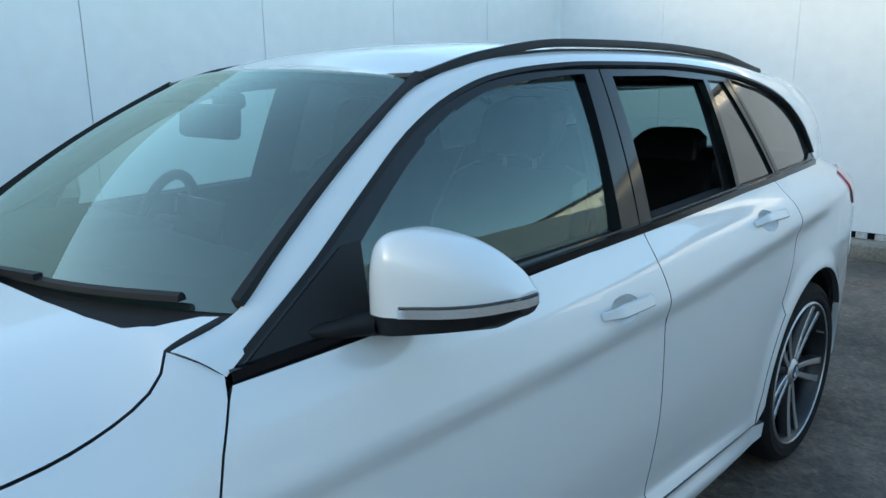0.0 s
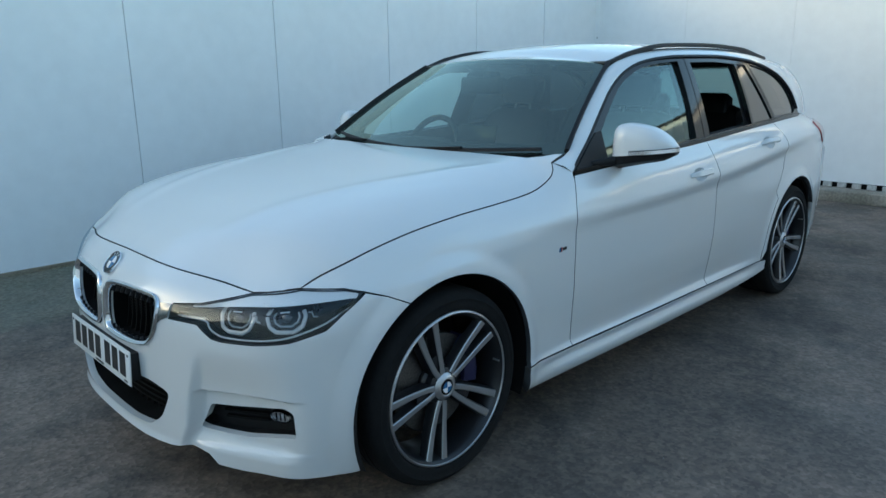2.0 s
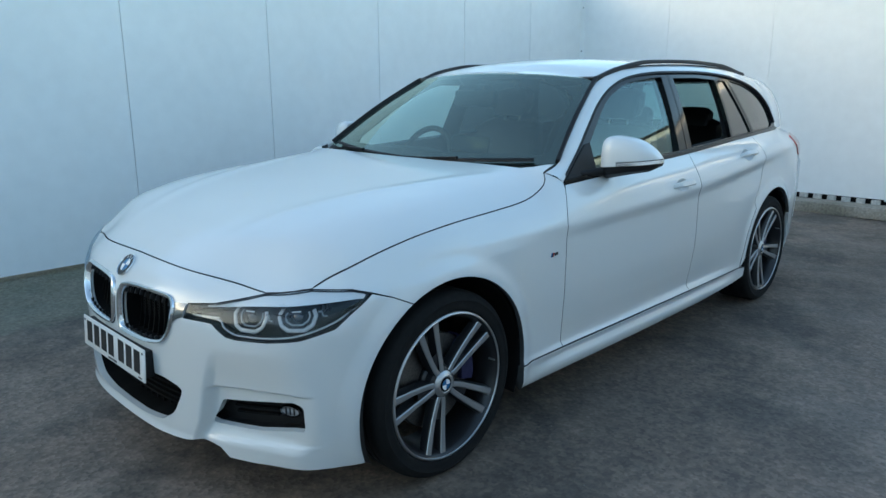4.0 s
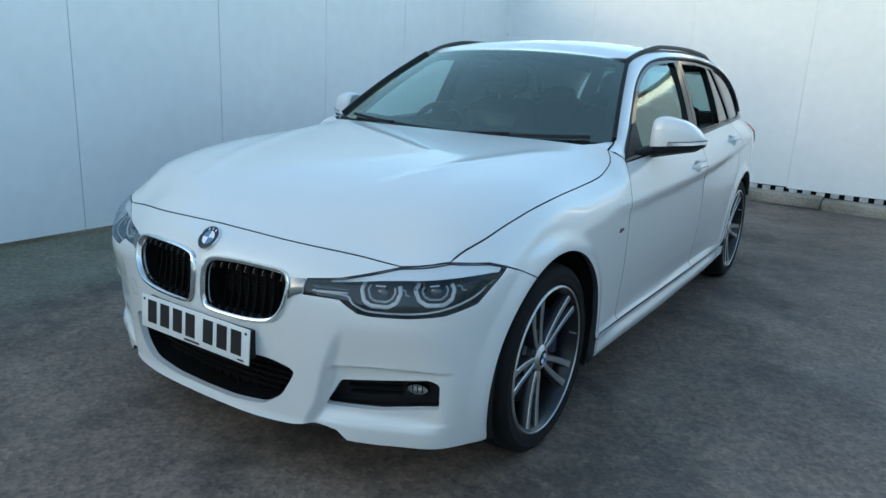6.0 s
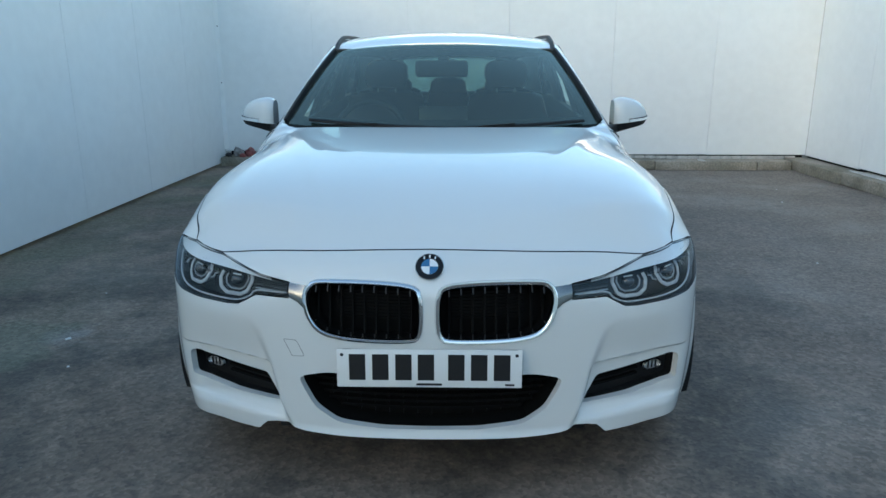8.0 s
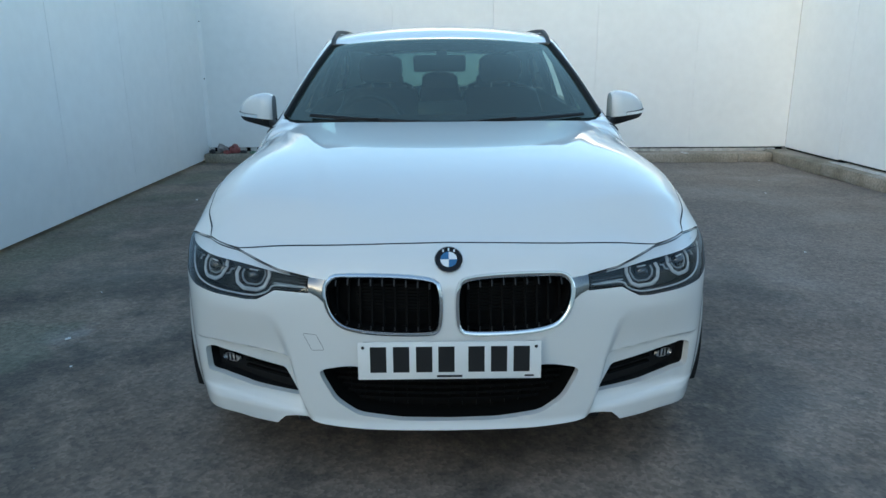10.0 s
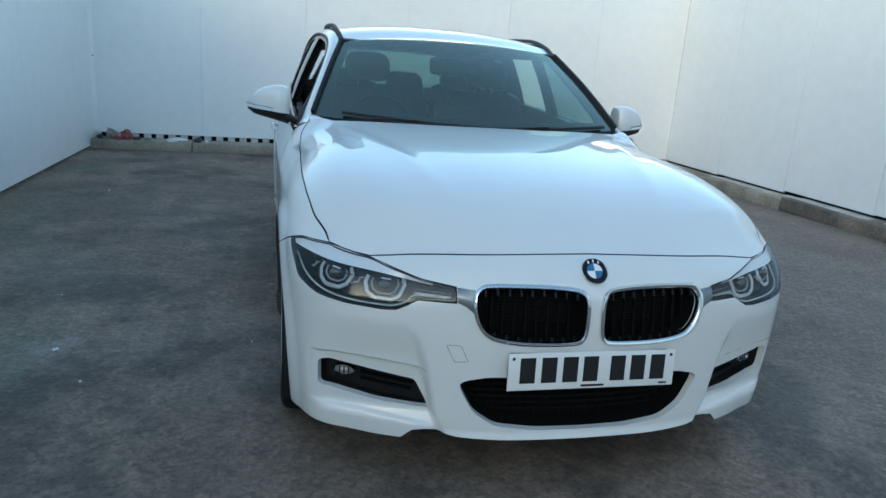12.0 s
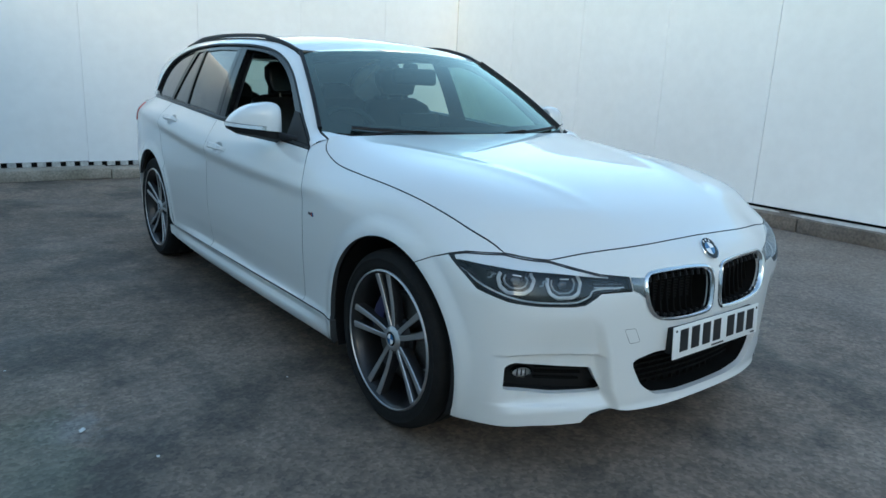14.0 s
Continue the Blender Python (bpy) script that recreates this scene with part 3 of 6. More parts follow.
RAILS = [
    rail([(0, .150, -.060), (.5, .150, -.06)], [(-.3, .150, -.06), (.5, .150, -.07), (2.3, .150, -.07), (3.4, .21, -.08)]),
    rail([(0, .185, -.004), (.5, .185, -.010), (.74, .185, -.028)], [(-.3, .185, -.026), (.5, .195, -.018), (2.3, .195, -.016), (3.4, .26, -.02)]),
    rail([(0, .235, -.008), (.5, .235, -.008), (.74, .235, -.020)], [(-.3, .235, -.018), (.37, .225, -.010), (.6, .225, -.009), (2.2, .225, -.009), (2.45, .235, -.012), (3.4, .29, -.02)]),
    rail([(0, .270, -.008), (.5, .27, -.006), (.74, .27, -.015)], [(-.3, .27, -.014), (.37, .262, -.008), (.7, .262, -.024), (2.1, .262, -.024), (2.45, .27, -.008), (3.4, .32, -.01)]),
    rail([(0, .290, -.008), (.5, .29, -.006), (.74, .29, -.013)], [(-.3, .29, -.012), (.37, .286, -.005), (.7, .286, -.007), (2.1, .290, -.006), (2.45, .30, -.006), (3.4, .34, -.01)]),
    rail([(0, .315, -.008), (.5, .315, -.006), (.74, .315, -.011)], [(-.3, .315, -.010), (.4, .312, -.012), (.85, .312, -.030), (1.9, .318, -.028), (2.4, .33, -.008), (3.4, .36, -.008)]),
    rail([(0, .42, -.006), (.5, .42, -.006)], [(-.3, .42, -.004), (.4, .42, -.010), (.85, .42, -.017), (1.9, .42, -.016), (2.4, .42, -.004), (3.4, .45, -.004)]),
    rail([(0, .55, -.010), (.38, .55, -.008), (.64, .55, -.006)], [(-.3, .55, -.002), (0, .55, .0), (.4, .55, -.003), (.85, .55, -.007), (1.9, .55, -.007), (2.4, .55, .0), (3.4, .57, 0)]),
    rail([(0, .64, -.018), (.38, .62, -.014), (.64, .60, -.010)], [(-.31, .62, -.001), (0, .655, .0), (.4, .66, -.001), (.85, .66, -.008), (1.9, .67, -.009), (2.6, .69, .0), (3.4, .70, -.004)]),
    rail([(0, .70, -.042), (.38, .685, -.040), (.64, .655, -.028)], [(-.47, .665, -.016), (-.31, .695, -.006), (0, .725, -.002), (.35, .740, -.002), (.62, .736, -.006), (1.0, .745, -.011), (1.4, .755, -.012), (1.9, .781, -.012), (2.4, .826, -.011), (2.8, .866, -.011), (3.4, .91, -.014)]),
    rail([(0, .735, -.070), (.38, .717, -.062), (.64, .690, -.048)], [(-.47, .705, -.035), (-.31, .724, -.017), (0, .770, -.014), (.35, .782, -.008), (.62, .784, -.002), (1.0, .796, .0), (1.4, .808, .0), (1.9, .836, .0), (2.4, .880, .0), (2.8, .918, -.004), (3.4, .945, -.025)]),
    rail([(0, .752, -.094), (.38, .735, -.082), (.64, .710, -.067)], [(-.47, .730, -.060), (-.31, .762, -.044), (0, .824, -.036), (.2, .833, -.039), (.42, .836, -.032), (.62, .830, -.016), (1.0, .836, -.011), (1.4, .848, -.011), (1.9, .876, -.012), (2.4, .920, -.014), (2.8, .957, -.02), (3.4, .98, -.06)]),
    rail([(0, .768, -.118), (.38, .754, -.105), (.64, .728, -.086)], [(-.47, .748, -.082), (-.31, .806, -.082), (-.15, .842, -.074), (0, .864, -.072), (.2, .880, -.078), (.35, .889, -.085), (.52, .908, -.087), (.69, .940, -.070), (1.7, .988, -.080), (2.5, 1.027, -.092), (3.1, 1.046, -.125), (3.5, 1.05, -.17)]),
    rail([(0, .800, -.200), (.38, .790, -.19), (.64, .770, -.19)], [(-.47, .775, -.12), (-.31, .846, -.125), (-.15, .882, -.112), (0, .906, -.110), (.2, .920, -.116), (.35, .930, -.124), (.45, .942, -.131), (.54, .962, -.138), (.61, .983, -.138), (.69, 1.000, -.125), (.9, 1.010, -.118), (1.7, 1.06, -.12), (2.5, 1.09, -.125), (3.1, 1.10, -.15), (3.5, 1.10, -.2)]),
]


def offset(s, z):
    """The body's offset from the plan line at arc place s and height z: a monotone cubic through the rails."""
    s = np.abs(s)
    R = [r(s) for r in RAILS]
    Z, D = np.stack([r[..., 0] for r in R]), np.stack([r[..., 1] for r in R])
    h = np.maximum(np.diff(Z, axis=0), 1e-4)
    d = np.diff(D, axis=0) / h
    w1, w2 = 2 * h[1:] + h[:-1], h[1:] + 2 * h[:-1]
    with np.errstate(divide="ignore", invalid="ignore"):
        hm = np.nan_to_num((w1 + w2) / (w1 / d[:-1] + w2 / d[1:]))
    m = np.concatenate([d[:1], np.where(d[:-1] * d[1:] > 0, hm, 0), d[-1:]])
    i = np.clip((z[None] > Z).sum(0) - 1, 0, len(Z) - 2)
    pick = lambda a: np.take_along_axis(a, i[None], 0)[0]
    hh = pick(h)
    u = np.clip((z - pick(Z)) / hh, -0.5, 1.5)
    nx = lambda a: np.take_along_axis(a, i[None] + 1, 0)[0]
    return (pick(D) * (1 + 2 * u) * (1 - u) ** 2 + pick(m) * hh * u * (1 - u) ** 2 + nx(D) * u ** 2 * (3 - 2 * u) + nx(m) * hh * u ** 2 * (u - 1))


def relief(s, z):
    """Fine forms on the lower front: scoops, the blades that run down beside the intake, the splitter, and wheel arch lips."""
    s = np.abs(s)
    x = np.interp(s, _arc[_half], _full[_half, 0])
    y = np.interp(s, _arc[_half], _full[_half, 1])
    nose = s < at_y(-0.28)
    d = np.zeros_like(s)
    # the ledge over the fog lamp pocket: crisp along its top, running out to the flank and the chin
    top = np.interp(x, [.44, .50, .62, .74, .79], [.412, .424, .436, .440, .436])
    line = np.interp(z, [.20, .30, .42, .52, .62], [.40, .445, .47, .50, .56])
    ledge = smooth(z, top, top - 0.009) * smooth(z, .232, .285) * smooth(x - line, 0.0, 0.035) * smooth(x, .815, .745)
    d = d - np.where(nose, 0.021 * ledge, 0)
    # the blade beside the intake: the flank outside it stands back
    d = d - np.where(nose, 0.019 * smooth(x - line, -0.008, 0.030) * smooth(z, .57, .43) * smooth(x, .83, .66), 0)
    # the lip under the pockets
    lip = np.interp(x, [.42, .55, .80], [.240, .252, .266])
    d = d + np.where(nose, 0.006 * smooth(z, lip + .005, lip - .005) * smooth(x, .43, .50) * smooth(x, .84, .74), 0)
    # lower splitter edge
    d = d + np.where(nose, 0.006 * smooth(z, .245, .215) * smooth(x, .46, .36), 0)
    # arch lips
    for cy in (0.0, WB):
        r = np.hypot(y - cy, z - HUB_Z)
        d = d + 0.013 * smooth(r, 0.455, 0.385)
    return d


def low_body(s, z):
    """A point of the lower body."""
    s, z = np.asarray(s, float), np.asarray(z, float)
    d = offset(s, z) + relief(s, z)
    px, py = np.interp(s, _arc, _full[:, 0]), np.interp(s, _arc, _full[:, 1])
    nx, ny = np.interp(s, _arc, _nor[:, 0]), np.interp(s, _arc, _nor[:, 1])
    return np.stack([px + nx * d, py + ny * d, z], 1)


_SS = np.linspace(0, _arc[-1] * 0.98, 2400)


def find_s(z, x=None, y=None):
    """The arc place where the body at height z has this x (on the nose) or this y (on the flank)."""
    p = low_body(_SS, np.full_like(_SS, z))
    if x is not None:
        k = int(np.argmax(p[:, 0] > 0.80)) or 700
        k = min(k, 700)
        return float(np.interp(x, np.maximum.accumulate(p[:k, 0]), _SS[:k]))
    return float(np.interp(y, np.maximum.accumulate(p[:, 1]), _SS))


def front(*rows):
    return [(find_s(z, x=x), z) for x, z in rows]


def flank(*rows):
    return [(find_s(z, y=y), z) for y, z in rows]


def arch(cy, r, a0, a1, n=26, squash=1.0):
    """Wheel arch rows (s, z) from angle a0 to a1, in degrees from straight back."""
    out = []
    for a in np.radians(np.linspace(a0, a1, n)):
        z = HUB_Z + r * squash * math.sin(a)
        out.append((at_y(cy + r * math.cos(a)), z))
    return out


car = thing("car", "white estate car with black roof rails, parked on the tarmac", "car")
GAP = 0.0018


def group_part(name, label):
    """A part of the car that has parts of its own."""
    ob = new(name)
    ob.parent = car
    return tagged(ob, label)


def shrink(poly, g):
    """A polygon drawn in by g on every side, to leave a shut line."""
    p = np.asarray(poly, float)
    e = np.roll(p, -1, 0) - p
    area = 0.5 * np.sum(p[:, 0] * np.roll(p[:, 1], -1) - np.roll(p[:, 0], -1) * p[:, 1])
    n = np.stack([-e[:, 1], e[:, 0]], 1) * np.sign(area)
    n = n / np.maximum(np.linalg.norm(n, axis=1, keepdims=True), 1e-9)
    m = n + np.roll(n, 1, 0)
    m = m / np.maximum((m * m).sum(1, keepdims=True) / 2, 0.35)
    return p + m * g


# outlines shared by neighbouring panels, as rows of (arc place, height)
HOOD_TIP_S, HOOD_TIP_Z = at_y(-.492), .742
LAMP = front((.404, .672), (.495, .683), (.634, .7245)) + [(HOOD_TIP_S, HOOD_TIP_Z), (at_y(-.37), .736), (at_y(-.315), .7215), (at_y(-.386), .676), (at_y(-.44), .637)] + \
    front((.78, .611), (.70, .600), (.60, .595), (.565, .598), (.535, .614), (.508, .630), (.404, .631))
ARCH_R = 0.380
SEAM_ARCH = arch(0, ARCH_R, 118, 112, 2)[0]
HOOD_EDGE = [(HOOD_TIP_S, HOOD_TIP_Z), (at_y(-.405), .774), (at_y(-.307), .804), (at_y(-.2), .831), (at_y(-.1), .850), (at_y(0), .863), (at_y(.1), .872), (at_y(.2), .878), (at_y(.3), .883), (at_y(.4), .890), (at_y(.48), .900), (at_y(.54), .915), (at_y(.59), .937), (at_y(.622), .960), (at_y(.640), .985)]
HOOD_EDGE = [tuple(map(float, p)) for p in spline(HOOD_EDGE, 44)]


NOSE_LINE = [(0.0, .763), (.2, .759), (.38, .750), (.50, .740), (.58, .731), (.634, .7255)]
NOSE_LINE = [tuple(map(float, p)) for p in spline(NOSE_LINE, 24)]


def hull_of_bumper():
    """The bumper's half outline, from the middle of the hood line round to the middle of the chin."""
    top = front(*NOSE_LINE)
    under = [LAMP[2], LAMP[1], LAMP[0], LAMP[-1]] + LAMP[-2:4:-1] + [LAMP[5]]
    seam = [((LAMP[5][0] * 0.5 + SEAM_ARCH[0] * 0.5), (LAMP[5][1] + SEAM_ARCH[1]) / 2 + 0.004), SEAM_ARCH]
    arc = arch(0, ARCH_R, 122, 203, 18)
    chin = [(at_y(-.40), .178), (at_y(-.48), .186)] + front((.74, .190), (.62, .187), (.530, .190), (.515, .206), (.500, .220), (.47, .226), (.42, .228), (.38, .222), (.33, .220), (.25, .218), (.12, .217), (0, .216))
    return top[:-1] + under + seam + arc + chin


def kidney(outer):
    """One kidney opening, in (x, z)."""
    o = np.array([(.027, .650), (.023, .59), (.030, .537), (.060, .522), (.18, .522), (.268, .530), (.314, .546), (.343, .584), (.354, .638), (.340, .670), (.30, .682), (.16, .684), (.052, .674)])
    c = o.mean(0)
    return c + (o - c) * outer


def grow(poly, g):
    return shrink(poly, -g)


def fs_poly(rows):
    return np.array([(find_s(z, x=x), z) for x, z in rows])


def build_front():
    half = np.array(hull_of_bumper())
    full = np.vstack([half, (half * (-1, 1))[-2:0:-1]])
    full = shrink(full, GAP)
    kid = fs_poly(spline(kidney(1.0), 60, True))
    fog = fs_poly(rounded([(.452, .287), (.497, .374), (.745, .408), (.772, .398), (.770, .318), (.62, .292)], .012))
    intake_half = fs_poly([(0, .418), (.30, .418), (.366, .402), (.382, .390), (.374, .368), (.338, .305), (.27, .262), (.14, .247), (0, .245)])
    intake = rounded(np.vstack([intake_half, (intake_half * (-1, 1))[-2:0:-1]]), .022)
    m = np.array((-1, 1))
    holes = [kid, kid[::-1] * m, fog, fog[::-1] * m, intake]
    bumper = panel("front_bumper", full, low_body, [PAINT, SEAM], car, 0.0055, holes, 0.022, label="white sport bumper with a wide intake")
    return bumper, kid, fog, intake


bumper, KID, FOG, INTAKE_S = build_front()


def build_wing(side):
    top = [LAMP[5], LAMP[4]] + HOOD_EDGE
    out = top + [(at_y(.672), .968), (at_y(.697), .948), (at_y(.690), .920), (at_y(.662), .860), (at_y(.640), .800), (at_y(.639), .70), (at_y(.637), .60), (at_y(.640), .45), (at_y(.648), .292)] + [(at_y(ARCH_R - 0.004), .292)] + arch(0, ARCH_R, -4, 118, 30)
    mid = [((LAMP[5][0] + SEAM_ARCH[0]) / 2, (LAMP[5][1] + SEAM_ARCH[1]) / 2 + 0.004)]
    panel("front_wing", shrink(out + mid, GAP), low_body, [PAINT, SEAM], car, 0.014, depth=0.02, side=side)


BELT = curve((.69, .940), (1.7, .988), (2.5, 1.027), (3.1, 1.046), (3.6, 1.05))
DOOR_SPLIT = [(1.765, None), (1.775, .80), (1.77, .60), (1.755, .40), (1.75, .292)]


HANDLES = ((1.60, .852), (2.40, .936))


def handle_cup(y, z):
    """The cup's outline in the door skin, as rows of (arc place, height)."""
    return np.array([(at_y(y) - .012 + .056 * math.cos(a), z - .001 + .030 * math.sin(a)) for a in np.linspace(0, 2 * math.pi, 24, endpoint=False)])


def build_flank(side):
    d1 = [(at_y(y), float(BELT(y)) - 0.004) for y in np.linspace(.70, 1.765, 12)]
    split = [(at_y(y), float(BELT(y)) - 0.004 if z is None else z) for y, z in DOOR_SPLIT]
    fd = d1[:-1] + split + [(at_y(.648), .292), (at_y(.640), .45), (at_y(.637), .60), (at_y(.639), .70), (at_y(.640), .800), (at_y(.662), .860), (at_y(.690), .920)]
    panel("front_door", shrink(fd, GAP), low_body, [PAINT, SEAM], car, 0.018, [handle_cup(*HANDLES[0])], depth=0.02, side=side)
    d2 = [(at_y(y), float(BELT(y)) - 0.004) for y in np.linspace(1.765, 2.60, 10)]
    rear_edge = [(at_y(2.615), .90), (at_y(2.585), .78), (at_y(2.50), .665)] + arch(WB, 0.415, 135, 172, 8) + [(at_y(2.375), .292)]
    rd = d2 + rear_edge + split[::-1][:-1]
    panel("rear_door", shrink(rd, GAP), low_body, [PAINT, SEAM], car, 0.018, [handle_cup(*HANDLES[1])], depth=0.02, side=side)
    # quarter panel, round to the tail
    q = [(at_y(y), float(BELT(y)) - 0.004) for y in np.linspace(2.60, 3.50, 14)] + [(at_y(3.60), 1.045), (at_y(3.60), .66)]
    q += [(at_y(3.38), .655), (at_y(3.20), .60)] + arch(WB, ARCH_R + .004, 28, 178, 34) + [(at_y(2.379), .292)] + rear_edge[-2::-1]
    panel("rear_quarter", shrink(q, GAP), low_body, [PAINT, SEAM], car, 0.018, depth=0.02, side=side)
    # sill skirt
    y0, y1 = ARCH_R - 0.006, WB - ARCH_R - 0.006
    sk = [(at_y(y0), .290), (at_y(1.3), .290), (at_y(y1), .290), (at_y(y1 + .004), .235), (at_y(y1 - 0.05), .215), (at_y(1.9), .190), (at_y(1.2), .186), (at_y(.5), .180), (at_y(y0 + .01), .180)]
    panel("side_skirt", shrink(sk, GAP), low_body, [PAINT, SEAM], car, 0.014, depth=0.03, side=side)
    # rear bumper flank
    rb = [(at_y(3.38), .655), (at_y(3.60), .66), (at_y(3.70), .66), (find_s(.66, y=3.84), .66), (find_s(.30, y=3.80), .30), (at_y(3.5), .26), (at_y(3.2), .23)] + arch(WB, ARCH_R + .004, -14, 28, 10) + [(at_y(3.20), .60)]
    panel("rear_bumper", shrink(rb, GAP), low_body, PAINT, car, 0.02, depth=0.02, side=side)


for sd in (1, -1):
    build_wing(sd)
    build_flank(sd)

# the hood: height over (x, y)
HOOD_MID = curve((-.70, .740), (-.632, .768), (-.55, .815), (-.45, .857), (-.30, .902), (-.15, .931), (0, .951), (.25, .976), (.5, 1.000), (.62, 1.010), (.8, 1.022))
_he = low_body(np.array([s for s, z in HOOD_EDGE]), np.array([z for s, z in HOOD_EDGE]))
_hf = low_body(np.array([s for s, z in front(*NOSE_LINE)]), np.array([z for s, z in front(*NOSE_LINE)]))
_lt = low_body(np.array([LAMP[2][0] * (1 - t) + LAMP[3][0] * t for t in (.3, .6)]), np.array([LAMP[2][1] * (1 - t) + LAMP[3][1] * t for t in (.3, .6)]))
HOOD_SIDE = curve((-.75, .66, .600), (-.60, .70, .672), *[tuple(map(float, (p[1], p[0], p[2]))) for p in _he], (.665, .750, .996), (.72, .74, 1.008), (.9, .72, 1.03))
HOOD_FRONT = curve(*[tuple(map(float, (p[0], p[1], p[2]))) for p in (*_hf, *_lt, _he[0])])


def hood_plain(x, y):
    zc, e = HOOD_MID(y), HOOD_SIDE(y)
    t = np.abs(x) / e[..., 0]
    z = zc - (zc - e[..., 1]) * (0.16 * t ** 2 + 0.84 * t ** 9)
    xc = np.interp(y, [-.6, 0, .6], [.30, .465, .66])
    w = np.abs(x) - xc
    return z + 0.0036 * np.exp(-(w / 0.042) ** 2) * smooth(y, -.62, -.25) * smooth(y, .60, .30)


def hood(x, y):
    """Crowned sheet with two long creases, drawn down onto the nose line at its front."""
    x, y = np.asarray(x, float), np.asarray(y, float)
    f = HOOD_FRONT(np.minimum(np.abs(x), float(_he[0][0])))
    gap = f[..., 1] - hood_plain(np.minimum(np.abs(x), float(_he[0][0])), f[..., 0])
    z = hood_plain(x, y) + gap * (1 - smooth(y - f[..., 0], 0.0, 0.16))
    return np.stack([x, y, z], 1)


def build_hood():
    half = [(float(p[0]), float(p[1])) for p in _hf] + [(float(p[0]), float(p[1])) for p in _lt] + [(float(p[0]), float(p[1])) for p in _he] + [(.760, .684), (.752, .732), (.728, .712), (.702, .656), (.66, .626), (.58, .604), (.45, .582), (.25, .560), (0, .550)]
    half = np.array(half)
    full = np.vstack([half, (half * (-1, 1))[-2:0:-1]])
    panel("hood", shrink(full, GAP), hood, [PAINT, SEAM], car, 0.015, depth=0.02, label="white hood with two long creases")


build_hood()


# the glasshouse: flank surface over (y, z)
X_BELT = curve((.5, .815), (.7, .815), (1.75, .824), (2.5, .812), (3.1, .770), (3.35, .715), (3.6, .64))
DLO_TOP = curve((.70, .944), (.88, 1.050), (1.02, 1.146), (1.17, 1.244), (1.31, 1.310), (1.44, 1.348), (1.58, 1.368), (1.75, 1.379), (2.1, 1.383), (2.45, 1.368), (2.7, 1.335), (2.9, 1.283), (3.00, 1.230), (3.07, 1.160), (3.095, 1.085))


def house(y, z, push=0.0):
    y, z = np.asarray(y, float), np.asarray(z, float)
    h = z - BELT(y)
    tuck = 0.046 * (1 - np.exp(-np.maximum(h, 0) / 0.15)) * (1 - smooth(y, 1.15, 1.85))
    x = X_BELT(y) - 0.30 * h - 0.30 * h * np.abs(h) - tuck + push
    return np.stack([x, y, z], 1)


# windscreen: across (-1..1) and up (0..1)
def screen(u, w):
    u, w = np.asarray(u, float), np.asarray(w, float)
    a = np.abs(u)
    lo = np.stack([.744 * u, .590 + .165 * a ** 2.2, .985 + .020 * a ** 2], -1)
    hi = np.stack([.580 * u, 1.195 + .085 * a ** 2.2, 1.374 - .031 * a ** 2.2], -1)
    p = lo + (hi - lo) * w[..., None]
    b = 0.030 * np.sin(np.pi * np.clip(w, -.2, 1.2)) * (1 - 0.5 * a ** 2)
    return p + b[..., None] * np.array((0, -.55, .83))


ROOF_EDGE = curve((1.28, .580, 1.343), (1.45, .592, 1.384), (1.75, .600, 1.412), (2.2, .598, 1.420), (2.6, .585, 1.410), (2.95, .562, 1.386), (3.2, .540, 1.368), (3.45, .515, 1.345), (3.65, .49, 1.322))
ROOF_RISE = curve((1.1, .042), (1.3, .044), (1.6, .046), (2.0, .048), (3.0, .042), (3.7, .03))


def roof(x, y):
    x, y = np.asarray(x, float), np.asarray(y, float)
    e = ROOF_EDGE(np.maximum(y, 1.28))
    dy = np.minimum(y - 1.28, 0)
    z = e[..., 1] + ROOF_RISE(y) * (1 - (np.abs(x) / e[..., 0]) ** 2.2) + dy * 0.12
    return np.stack([x, y, z], 1)


def build_roof():
    ys = np.linspace(1.29, 3.62, 24)
    side = [(float(ROOF_EDGE(y)[0]), y) for y in ys]
    fr = [(u * .580, 1.195 + .085 * abs(u) ** 2.2 + 0.004) for u in np.linspace(0, 1, 9)]
    half = np.array(fr[:-1] + side + [(.3, 3.70), (0, 3.72)])
    full = np.vstack([half, (half * (-1, 1))[-2:0:-1]])
    panel("roof", full, roof, PAINT, car, 0.014, depth=0.02, label="white roof panel")


build_roof()


def keyed(points, per):
    """Catmull-Rom through points, with the same number of samples in every stretch."""
    p = np.array(points, float)
    ext = np.vstack([2 * p[0] - p[1], p, 2 * p[-1] - p[-2]])
    u = np.linspace(0, 1, per, endpoint=False)[:, None]
    out = [0.5 * (2 * b + (c - a) * u + (2 * a - 5 * b + 4 * c - d) * u ** 2 + (3 * b - a - 3 * c + d) * u ** 3) for a, b, c, d in zip(ext, ext[1:], ext[2:], ext[3:])]
    return np.vstack(out + [p[-1:]])


